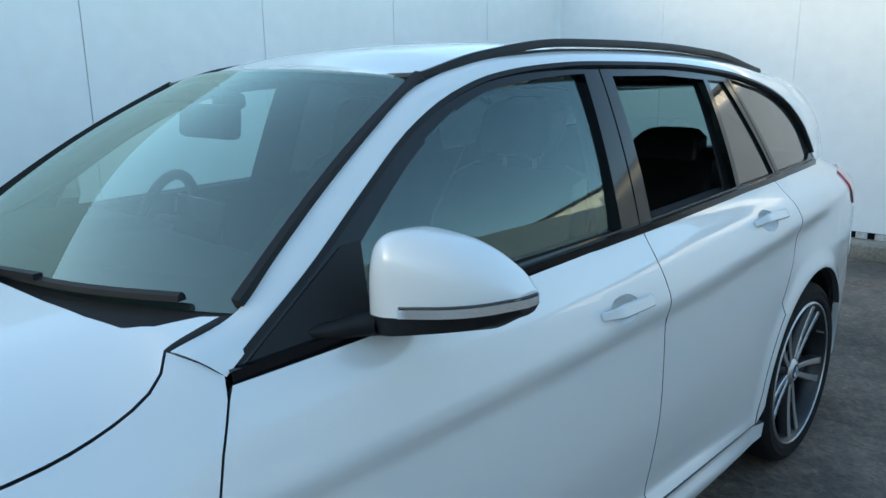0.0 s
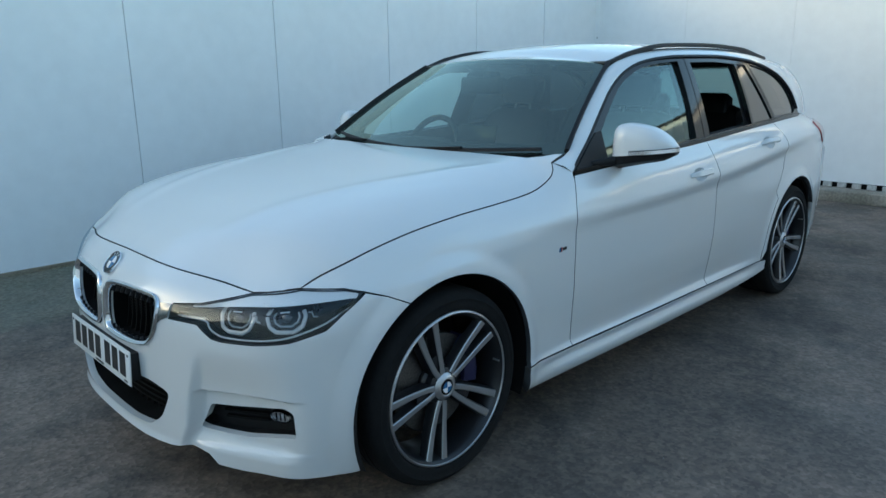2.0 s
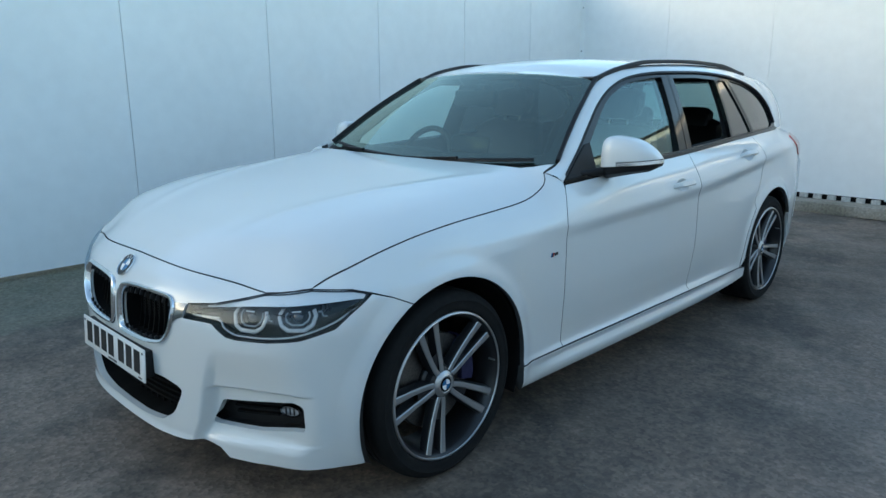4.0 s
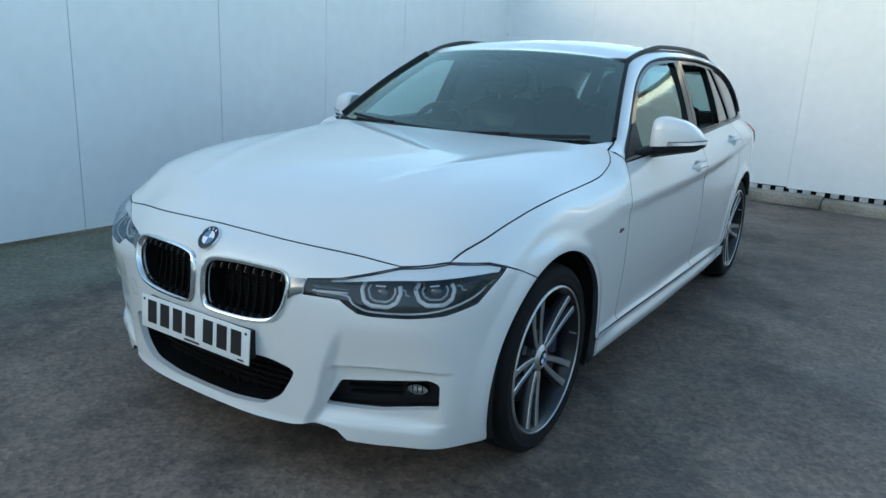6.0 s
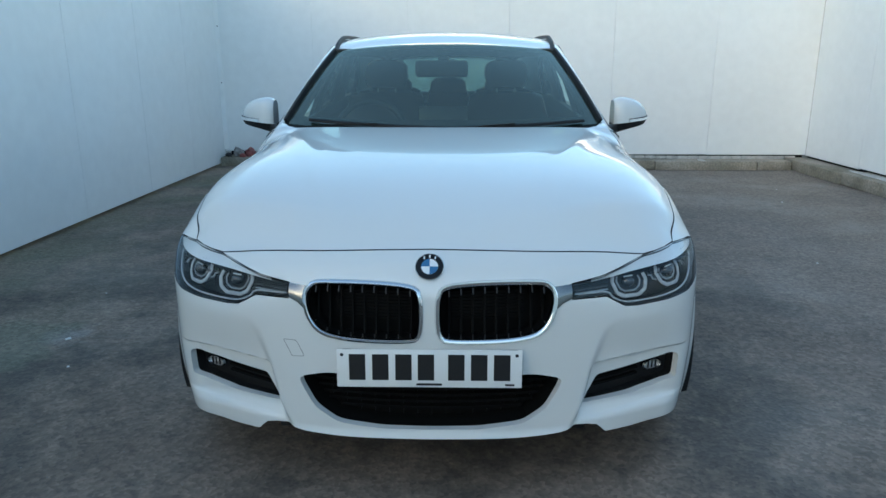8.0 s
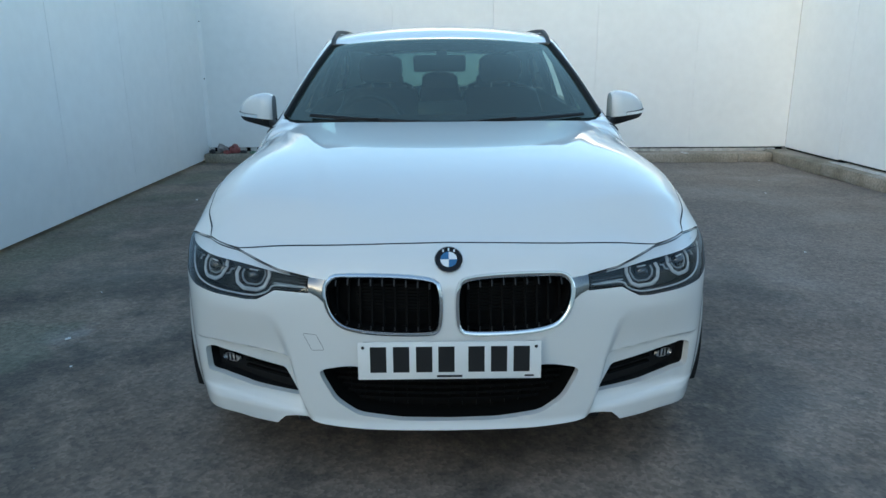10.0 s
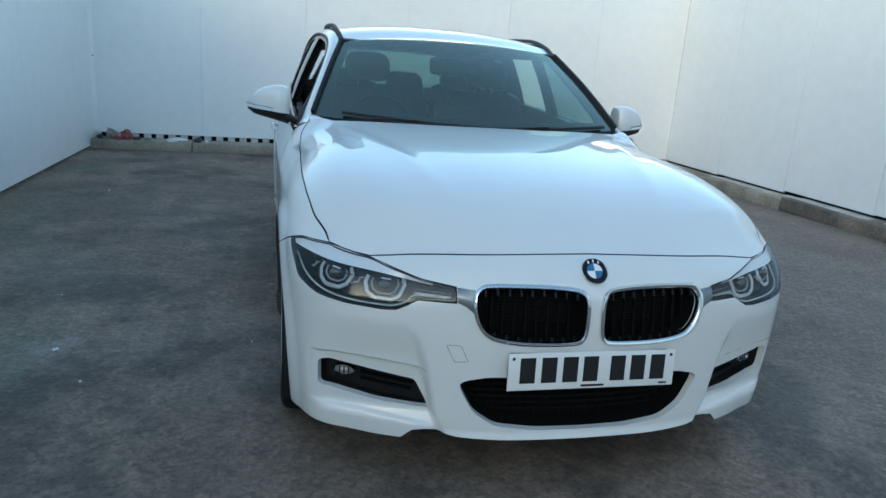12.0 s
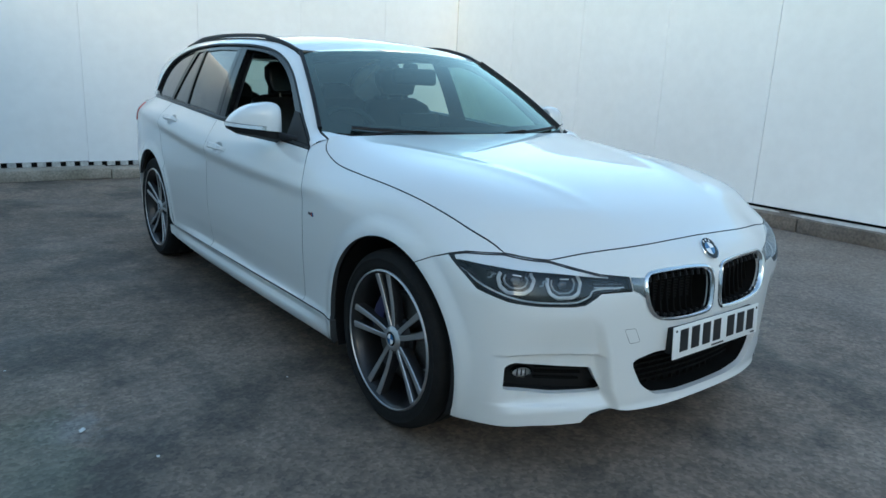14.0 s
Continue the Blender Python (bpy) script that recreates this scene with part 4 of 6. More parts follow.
def side_frame(side):
    """The white frame from the wing over the side windows to the tail: a strip between the window line and the screen and roof edges."""
    rows = []
    keys_a = [(.70, .952), (.77, None), (.88, None), (1.02, None), (1.17, None), (1.31, None), (1.44, None), (1.58, None), (1.75, None), (2.1, None), (2.45, None), (2.7, None), (2.9, None), (3.00, None), (3.07, 1.16), (3.115, 1.062), (3.28, 1.046), (3.44, 1.046), (3.60, 1.046)]
    A = [low_body(np.array([at_y(.697)]), np.array([.946]))[0]]
    A += [house(np.array([y]), np.array([float(DLO_TOP(y)) if z is None else z]))[0] for y, z in keys_a[1:]]
    B = [low_body(np.array([at_y(.645)]), np.array([.983]))[0]]
    B += [screen(np.array([1.0]), np.array([w]))[0] + np.array((.006, 0, .004)) for w in (.0, .17, .40, .66, .90)]
    for y in (1.42, 1.56, 1.76, 2.12, 2.48, 2.75, 2.95, 3.10, 3.20, 3.30, 3.42, 3.52, 3.60):
        e = ROOF_EDGE(y)
        B.append(np.array((e[0], y, e[1])))
    A, B = keyed(A, 7), keyed(B, 7)
    w = np.linspace(0, 1, 9)[:, None, None]
    P = A[None] * (1 - w) + B[None] * w
    out = np.array((0.80, -0.12, 0.58))
    width = np.linalg.norm(A - B, axis=1)[None, :, None]
    P = P + out * (0.55 * width * w * (1 - w) * 0.80)
    lip = A[None] - np.array((0.03, 0, 0.0))
    grid("side_frame", np.concatenate([lip, P, B[None] - np.array((0.0, 0, 0.03))]), PAINT, car, side=side)


for sd in (1, -1):
    side_frame(sd)
# ---- glass, frames and lamps of the car ----
def house_in(push):
    return lambda y, z: house(y, z, push)


def front_pane(y, z):
    """The front door's glass: an evenly curved sheet set in behind its frame."""
    y, z = np.asarray(y, float), np.asarray(z, float)
    h = z - BELT(y)
    return np.stack([X_BELT(y) - 0.27 * h - 0.40 * h * np.abs(h) - 0.034 * np.clip(1.8 - y, 0, 1.2) - 0.020, y, z], 1)


FRONT_FRAME = np.array([(y, float(BELT(y)) - 0.002) for y in np.linspace(.705, 1.762, 12)] + [(y, float(DLO_TOP(y)) - .003) for y in np.r_[np.linspace(1.797, 1.36, 10), np.linspace(1.31, .72, 14)]])
FRONT_GLASS = np.array([(y, float(BELT(y)) + .016) for y in np.linspace(.86, 1.690, 9)] + [(y, float(DLO_TOP(y)) - g) for y, g in zip(np.r_[np.linspace(1.735, 1.36, 9), np.linspace(1.31, .87, 9)], np.r_[np.full(8, .024), np.linspace(.026, .056, 10)])])
REAR_FRAME = np.array([(y, float(BELT(y)) - 0.002) for y in np.linspace(1.768, 2.650, 10)] + [(y, float(DLO_TOP(y)) - .003) for y in np.linspace(2.475, 1.803, 10)])
REAR_GLASS = np.array([(1.822, float(BELT(1.82)) + .016), (2.07, float(BELT(2.07)) + .016), (2.325, float(BELT(2.325)) + .016), (2.325, 1.343), (2.10, 1.353), (1.845, 1.350)])
FIXED_LIGHT = np.array([(2.350, float(BELT(2.35)) + .016), (2.625, float(BELT(2.625)) + .016), (2.455, 1.337), (2.352, 1.342)])
QUARTER_FRAME = np.array([(y, float(BELT(y)) - 0.002) for y in np.linspace(2.656, 3.085, 6)] + [(3.108, 1.06), (3.094, 1.09)] + [(y, float(DLO_TOP(y)) - .003) for y in (3.065, 3.03, 2.98, 2.9, 2.8, 2.7, 2.6, 2.481)])
QUARTER_GLASS = rounded([(2.675, float(BELT(2.67)) + .016), (3.02, float(BELT(3.02)) + .016), (3.068, 1.085), (3.052, 1.145), (2.968, 1.236), (2.81, 1.298), (2.51, 1.344)], [.01, .05, .03, .03, .04, .05, .005])


def side_windows(side):
    """Gloss-black frames and panes; the pane of one window on each side is lowered."""
    fr = panel("front_window_frame", FRONT_FRAME, house_in(-.002), GLOSS_BLACK, car, 0.03, [FRONT_GLASS], 0.036, side, label="gloss black window frame")
    rr = panel("rear_window_frame", REAR_FRAME, house_in(-.002), GLOSS_BLACK, car, 0.03, [REAR_GLASS, FIXED_LIGHT], 0.02, side, label="gloss black window frame")
    qr = panel("quarter_window_frame", QUARTER_FRAME, house_in(-.002), GLOSS_BLACK, car, 0.03, [QUARTER_GLASS], 0.02, side, label="gloss black window frame")
    if side > 0:
        panel("pane", grow(FRONT_GLASS, .004), front_pane, SIDE_GLASS, fr, 0.04, (), 0.003, side)
    else:
        panel("pane", REAR_GLASS, house_in(-.010), DARK_GLASS, rr, 0.04, (), 0.003, side)
    panel("fixed_pane", FIXED_LIGHT, house_in(-.010), DARK_GLASS, rr, 0.03, (), 0.003, side)
    panel("pane", QUARTER_GLASS, house_in(-.010), DARK_GLASS, qr, 0.03, (), 0.003, side)
    # belt strip along the foot of the windows
    ys = np.linspace(.705, 3.09, 60)
    path = house(ys, BELT(ys) + 0.002, 0.003) * (side, 1, 1)
    part("belt_strip", sweep_bm(path, [(-.006, -.009), (.006, -.009), (.006, .010), (-.006, .010)]), GLOSS_BLACK, car, "black belt strip", 60)
    # bright-black moulding over the windows
    ys = np.r_[np.linspace(.72, 2.9, 60), 2.96, 3.02, 3.06, 3.085, 3.095]
    path = house(ys, DLO_TOP(ys) - 0.003, -0.004 + 0.006 * smooth(ys, 1.4, 1.8)) * (side, 1, 1)
    part("window_moulding", sweep_bm(path, [(-.006, -.006), (.006, -.006), (.006, .006), (-.006, .006)], ups=np.tile((side * .8, 0, .6), (len(ys), 1))), SATIN_BLACK, car, "black window moulding", 60)


for sd in (1, -1):
    side_windows(sd)


def make_screen():
    u, w = np.meshgrid(np.linspace(-1, 1, 41), np.linspace(0.0, 1, 21), indexing="ij")
    P = screen(u.ravel(), w.ravel()).reshape(41, 21, 3)
    ws = grid("windscreen", P, SCREEN_GLASS, car, label="tinted windscreen glass")
    # black ceramic border on the inside of the glass
    inner = lambda a, b: screen(a, b) - np.array((0, -.0024, .0036))
    out = np.array([(a, 0.0) for a in np.linspace(-1, 1, 24)] + [(1, .5)] + [(a, 1.0) for a in np.linspace(1, -1, 24)] + [(-1, .5)])
    hole = rounded([(-.935, .10), (.935, .10), (.925, .945), (-.925, .945)], .05)
    panel("screen_border", out, inner, SATIN_BLACK, ws, 0.06, [hole], 0.001, flip=False)
    # black seal along the pillars
    for sd in (1, -1):
        w = np.linspace(0.02, 1.0, 30)
        p = screen(np.full(30, 1.0), w) * (sd, 1, 1)
        part("pillar_seal", sweep_bm(p, [(-.010, -.006), (.010, -.006), (.009, .017), (-.006, .017)], ups=np.tile((sd * .3, -.6, .7), (30, 1))), SATIN_BLACK, ws, "black rubber seal", 60)
    # cowl below the glass, and the wiper pair lying on it
    xs = np.linspace(-.745, .745, 41)
    a = np.abs(xs) / .744
    rows = []
    for k, (dy, dz) in enumerate([(-.10, -.035), (-.03, -.022), (0.0, -.006), (.03, .012)]):
        rows.append(np.stack([xs, .590 + .165 * a ** 2.2 + dy * (1 - .2 * a ** 4), .985 + .020 * a ** 2 + dz], 1))
    grid("cowl", np.stack(rows), SATIN_BLACK, car, label="black plastic cowl")
    for x0, x1, ya, yb in ((-.62, .04, .035, .0), (.00, .66, .0, .02)):
        wiper = part("wiper", sweep_bm([screen(np.array([x / .744]), np.array([v]))[0] + np.array((0, -.010, .012)) for x, v in zip(np.linspace(x0, x1, 12), np.linspace(ya, yb, 12))],
                                        [(-.009, -.006), (.009, -.006), (.007, .003), (0, .008), (-.007, .003)]), SATIN_BLACK, car, "black wiper blade", 40)
        xm = (x0 + x1) / 2
        e = screen(np.array([xm / .744]), np.array([.01]))[0] + np.array((0, -.014, .020))
        s = screen(np.array([(xm - .30) / .744]), np.array([-.04]))[0] + np.array((0, -.01, .012))
        part("wiper_arm", sweep_bm([s, (s + e) / 2 + np.array((0, 0, .008)), e], [(-.008, -.005), (.008, -.005), (.008, .006), (-.008, .006)]), SATIN_BLACK, wiper)


make_screen()


def roof_rails(side):
    ys = np.r_[np.linspace(1.285, 1.50, 14), np.linspace(1.55, 2.75, 24), np.linspace(2.80, 3.06, 14)]
    e = ROOF_EDGE(ys)
    lift = 0.002 + 0.017 * smooth(ys, 1.25, 1.75) * smooth(ys, 3.10, 2.62)
    p = np.stack([side * (e[:, 0] - .004), ys, e[:, 1] + lift], 1)
    prof = [(-.011, -.010), (.011, -.010), (.012, .001), (.007, .009), (-.007, .009), (-.012, .001)]
    r = part("roof_rail", sweep_bm(p, prof), SATIN_BLACK, car, "black roof rail", 50)
    q = np.stack([side * (e[:, 0] - .004), ys, e[:, 1] - .004], 1)
    part("rail_foot", sweep_bm(q, [(-.013, -.004), (.013, -.004), (.013, .008), (-.013, .008)]), SATIN_BLACK, r)


for sd in (1, -1):
    roof_rails(sd)


def offset_low(depth):
    """The lower body's surface set back by depth along its normal."""
    def F(s, z):
        s, z = np.asarray(s, float), np.asarray(z, float)
        return low_body(s, z) - normals_of(low_body, s, z) * depth
    return F


def on_low(rows, depth=0.0):
    """Points (s, z) on the body's surface, and the normals there."""
    r = np.asarray(rows, float)
    n = normals_of(low_body, r[:, 0], r[:, 1])
    return low_body(r[:, 0], r[:, 1]) - n * depth, n


def mirror_pts(p, side):
    return np.asarray(p) * (side, 1, 1)


def tube(r, n=8):
    return [(r * math.cos(2 * math.pi * k / n), r * math.sin(2 * math.pi * k / n)) for k in range(n)]


def smooth_low(s, z):
    """The nose without the pressed forms, for lamps and openings."""
    d = offset(s, z)
    px, py = np.interp(s, _arc, _full[:, 0]), np.interp(s, _arc, _full[:, 1])
    nx, ny = np.interp(s, _arc, _nor[:, 0]), np.interp(s, _arc, _nor[:, 1])
    return np.stack([px + nx * d, py + ny * d, z], 1)


def set_back(depth):
    """The plain nose surface, set back by depth along its normal."""
    return lambda s, z: smooth_low(s, z) - normals_of(smooth_low, s, z) * depth


def rounded_open(points, radius):
    """An open line with its inner corners rounded."""
    p = np.asarray(points, float)
    r = rounded(p, np.r_[0, np.full(len(p) - 2, radius), 0])
    return r


def headlamp(side):
    lamp = group_part("headlamp", "clear lens headlamp with two hexagonal light rings")
    poly = shrink(LAMP, .002)
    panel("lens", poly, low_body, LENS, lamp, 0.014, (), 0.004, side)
    panel("housing", poly, offset_low(.066), LAMP_DARK, lamp, 0.014, (), -.061, side)
    # dark rim behind the lens edge, with a bright inner line along the foot
    rim, n = on_low(resample(shrink(LAMP, .0025)[:6], 40), .006)
    part("bezel", sweep_bm(mirror_pts(rim, side), [(-.0008, -.003), (.0008, -.003), (.0008, .003), (-.0008, .003)], False, mirror_pts(n, side)), SATIN_BLACK, lamp)
    foot, n = on_low(spline([(LAMP[5][0] - .030, .692), (LAMP[6][0] - .008, .672), (LAMP[7][0] - .006, .650), (LAMP[8][0], .623), LAMP[9] + np.array((0, .008)), LAMP[10] + np.array((0, .008)), (LAMP[11][0] + .005, .608), (LAMP[12][0] + .005, .623), (LAMP[13][0] + .012, .642), (LAMP[14][0] + .03, .644)], 60), .020)
    part("light_strip", sweep_bm(mirror_pts(foot, side), tube(.0030), False, mirror_pts(n, side)), LAMP_RING, lamp, "pale light strip")
    # upper silver brow
    brow_hi = spline([(find_s(.664, x=.47), .678), (find_s(.680, x=.54), .693), (LAMP[2][0], .7235), (LAMP[3][0], .7415), (LAMP[4][0], .735), (LAMP[5][0] - .018, .721)], 30)
    brow_lo = spline([(find_s(.660, x=.47), .673), (find_s(.668, x=.54), .682), (LAMP[2][0], .698), (LAMP[3][0], .711), (LAMP[4][0], .713), (LAMP[5][0] - .026, .711)], 30)
    hi, _ = on_low(brow_hi, .007)
    lo, _ = on_low(brow_lo, .012)
    grid("brow", np.stack([hi * (1 - t) + lo * t for t in np.linspace(0, 1, 5)]), LAMP_SILVER, lamp, side=side, label="silver reflector brow", thick=.003)
    # two light rings, open at the top, round the projectors
    def rod(rows, depth, r, name, material, label="", flat=1.0):
        p, n = on_low(rows, depth)
        part(name, sweep_bm(mirror_pts(p, side), [(a, b * flat) for a, b in tube(r, 8)], False, mirror_pts(n, side)), material, lamp, label, 40)
    for x, z, w in ((.604, .659, .060), (.752, .674, .074)):
        s0 = find_s(z, x=x)
        hexa = np.array([(-.86, .78), (-1.0, .20), (-.80, -.50), (-.42, -.80), (.42, -.80), (.84, -.44), (1.0, .20), (.90, .72)])
        rod(resample(rounded_open(hexa * (w, .046) + (s0, z), .005), 44), .040, .0062, "light_ring", LAMP_RING, "pale light ring", .6)
        rod(resample(rounded_open(hexa * (w * .70, .031) + (s0, z + .005), .004), 40), .046, .0030, "inner_ring", LAMP_BRACKET)
        c, n = on_low([(s0, z + .010)], .050)
        bm = bmesh.new()
        bmesh.ops.create_uvsphere(bm, u_segments=24, v_segments=14, radius=.021)
        bmesh.ops.transform(bm, matrix=Matrix.Translation(mirror_pts(c, side)[0]) @ Matrix.Diagonal((1, .8, .85, 1)), verts=bm.verts)
        part("projector", bm, PROJECTOR, lamp, "dark glossy projector lens")
        rod([(s0 - w * .30, z + .024), (s0 + w * .20, z + .026)], .036, .0022, "fin", LAMP_SILVER)
        # stepped bracket outboard of the ring
        b0 = s0 + w * 1.30
        rod([(b0 - .014, z + .020), (b0 - .002, z + .018), (b0 + .001, z + .004), (b0 + .014, z + .002)], .030, .0030, "bracket", LAMP_BRACKET, "grey stepped bracket")
    # slim inner arm towards the grille
    for zz in (.656, .645):
        q, n = on_low([(find_s(zz, x=.420), zz), (find_s(zz + .004, x=.52), zz + .004)], .018)
        part("inner_fin", sweep_bm(mirror_pts(q, side), [(-.0022, -.003), (.0022, -.003), (.0022, .003), (-.0022, .003)], False, mirror_pts(n, side)), LAMP_BRACKET if zz < .65 else DARK_ALLOY, lamp)


for sd in (1, -1):
    headlamp(sd)


def kidney_grille(side):
    g = group_part("kidney_grille", "chrome-framed kidney grille with black slats")
    p, n = on_low(densify(KID, .012), -.004)
    frame_profile = [(-.007, -.016), (.008, -.016), (.008, .0), (.004, .006), (-.003, .005), (-.007, .0)]
    part("frame", sweep_bm(mirror_pts(p, side), frame_profile, True, mirror_pts(n, side)), CHROME, g, "chrome frame", 50)
    panel("mesh", grow(KID, .002), set_back(.085), DARK_GAP, g, .03, (), -.07, side)
    xs = np.linspace(.055, .325, 9)
    for x in xs:
        zz = np.linspace(.50, .70, 81)
        q = np.stack([np.full_like(zz, find_s(.6, x=x)), zz], 1)
        ok = q[inside(q, KID)]
        if len(ok) < 3:
            continue
        z0, z1 = ok[0, 1] - .004, ok[-1, 1] + .004
        s0 = find_s((z0 + z1) / 2, x=x)
        path = smooth_low(np.full(9, s0), np.linspace(z0, z1, 9)) + np.array([(0, .036 + .012 * math.sin(math.pi * k / 8), 0) for k in range(9)])
        slat = part("slat", sweep_bm(mirror_pts(path, side), [(-.0040, -.030), (.0040, -.030), (.0028, -.012), (-.0028, -.012)], ups=np.tile((0, -1, 0), (9, 1))), DARK_GAP, g)
        tip = smooth_low(np.full(4, s0), np.linspace(z1 - .030, z1 - .014, 4)) + np.array((0, .008, 0))
        part("slat_tip", sweep_bm(mirror_pts(tip, side), [(-.0020, -.006), (.0020, -.006), (.0012, .004), (-.0012, .004)], ups=np.tile((0, -1, 0), (4, 1))), DARK_ALLOY, g, "grey slat tip")
        tip = smooth_low(np.full(3, s0), np.linspace(z0 + .006, z0 + .018, 3)) + np.array((0, .008, 0))
        part("slat_tip", sweep_bm(mirror_pts(tip, side), [(-.0020, -.006), (.0020, -.006), (.0012, .004), (-.0012, .004)], ups=np.tile((0, -1, 0), (3, 1))), DARK_ALLOY, g, "grey slat tip")
    # radiator louvres deep behind
    for z in np.linspace(.565, .645, 9):
        pth = np.array([(x, -.745 + .078 + .25 * x * x, z) for x in np.linspace(.06, .27, 6)])
        part("louvre", sweep_bm(mirror_pts(pth, side), [(-.003, -.004), (.003, -.004), (.003, .002), (-.003, .002)]), DARK_GAP, g)
    # chrome bridge to the headlamp
    a = [(find_s(.668, x=.352), .668), (find_s(.671, x=.401), .671)]
    b = [(find_s(.596, x=.345), .596), (find_s(.622, x=.374), .622), (find_s(.633, x=.401), .633)]
    hi, n = on_low(resample(a, 6), -.003)
    lo, n2 = on_low(resample(b, 6), -.003)
    grid("bridge", np.stack([hi * (1 - t) + lo * t + n * .004 * math.sin(math.pi * t) for t in np.linspace(0, 1, 6)]), DULL_CHROME, g, side=side, label="chrome bridge")


for sd in (1, -1):
    kidney_grille(sd)


def lower_intake():
    g = group_part("lower_intake", "black mesh lower intake")
    panel("duct", grow(INTAKE_S, .002), set_back(.10), DARK_GAP, g, .04, (), -.085)
    for z in (.285, .305, .325, .345, .365, .385, .405):
        half = float(np.interp(z, [.25, .264, .308, .375, .40], [.12, .25, .325, .37, .36])) - .015
        pth = np.array([(x, -.745 + .080 + .30 * x * x, z) for x in np.linspace(-half, half, 15)])
        part("bar", sweep_bm(pth, [(-.012, -.0035), (.012, -.0035), (.012, .0035), (-.012, .0035)]), DARK_GAP, g)
    for x in np.linspace(-.30, .30, 15):
        z0 = float(np.interp(abs(x), [0, .12, .25, .325], [.252, .255, .268, .31]))
        pth = np.array([(x, -.745 + .086 + .30 * x * x, z) for z in np.linspace(z0, .415, 4)])
        part("bar", sweep_bm(pth, [(-.003, -.006), (.003, -.006), (.003, .006), (-.003, .006)], ups=np.tile((0, -1, 0), (4, 1))), DARK_GAP, g)


lower_intake()


def fog_pocket(side):
    g = group_part("fog_lamp_pocket", "black pocket with a small round fog lamp")
    panel("pocket", grow(FOG, .004), offset_low(.055), SATIN_BLACK, g, .02, (), -.05, side)
    for z in (.320, .340, .360, .380):
        a, b = find_s(z, x=.50 + (.36 - z) * .3), find_s(z, x=.66)
        q, n = on_low([(a + (b - a) * t, z + .012 * t) for t in np.linspace(0, 1, 6)], .045)
        part("slat", sweep_bm(mirror_pts(q, side), [(-.003, -.006), (.003, -.006), (.003, .006), (-.003, .006)], ups=mirror_pts(n, side)), DARK_GAP, g)
    c, n = on_low([(find_s(.352, x=.705), .357)], .038)
    c, n = mirror_pts(c, side)[0], mirror_pts(n, side)[0]
    turn = Vector(n).to_track_quat("X", "Z").to_matrix().to_4x4()
    place = Matrix.Translation(c) @ turn @ Matrix.Diagonal((1, 1.0, .56, 1))
    ring = lathe_bm([(.022, -.01), (.034, -.006), (.036, .004), (.032, .010), (.029, .006)], 28)
    bmesh.ops.transform(ring, matrix=place, verts=ring.verts)
    fog = part("fog_lamp", ring, DULL_CHROME, g, "clear fog lamp in a chrome ring")
    bowl = lathe_bm([(.0, -.012), (.012, -.010), (.024, -.002), (.029, .005)], 28)
    bmesh.ops.transform(bowl, matrix=place, verts=bowl.verts)
    part("fog_reflector", bowl, ALLOY, g)
    for k in (-.014, 0, .014):
        bar = box_bm((.004, .003, .040), at=(.006, k, 0))
        bmesh.ops.transform(bar, matrix=place, verts=bar.verts)
        part("fog_rib", bar, LAMP_DARK, g)


for sd in (1, -1):
    fog_pocket(sd)


def roundel(name, radius, m, parent):
    """A round emblem: chrome rim, black ring, blue and white quarters."""
    def put(bm):
        bmesh.ops.transform(bm, matrix=m, verts=bm.verts)
        return bm
    r = part(name, put(lathe_bm([(radius * .90, -.002), (radius, -.002), (radius, .004), (radius * .96, .006), (radius * .93, .004)], 40)), CHROME, parent, "round blue, white and black emblem")
    part("ring", put(lathe_bm([(radius * .58, .0042), (radius * .94, .0036)], 40)), GLOSS_BLACK, r)
    for k in range(4):
        bm = bmesh.new()
        c = bm.verts.new((.005, 0, 0))
        arc = [bm.verts.new((.0044, radius * .58 * math.cos(a), radius * .58 * math.sin(a))) for a in np.linspace(k * math.pi / 2, (k + 1) * math.pi / 2, 10)]
        for a, b in zip(arc, arc[1:]):
            bm.faces.new((c, a, b))
        part("quarter", put(bm), BLUE if k % 2 else ROUNDEL_WHITE, r)
    # three plain marks on the ring in place of lettering
    for a in (60, 90, 120):
        bm = box_bm((.0008, radius * .10, radius * .20), at=(.0046, radius * .76 * math.cos(radians(a)), radius * .76 * math.sin(radians(a))))
        part("mark", put(bm), ROUNDEL_WHITE, r)


c, n = on_low([(0.0, .7235)], -.001)
roundel("emblem", .041, Matrix.Translation(c[0]) @ Vector(n[0]).to_track_quat("X", "Z").to_matrix().to_4x4(), car)


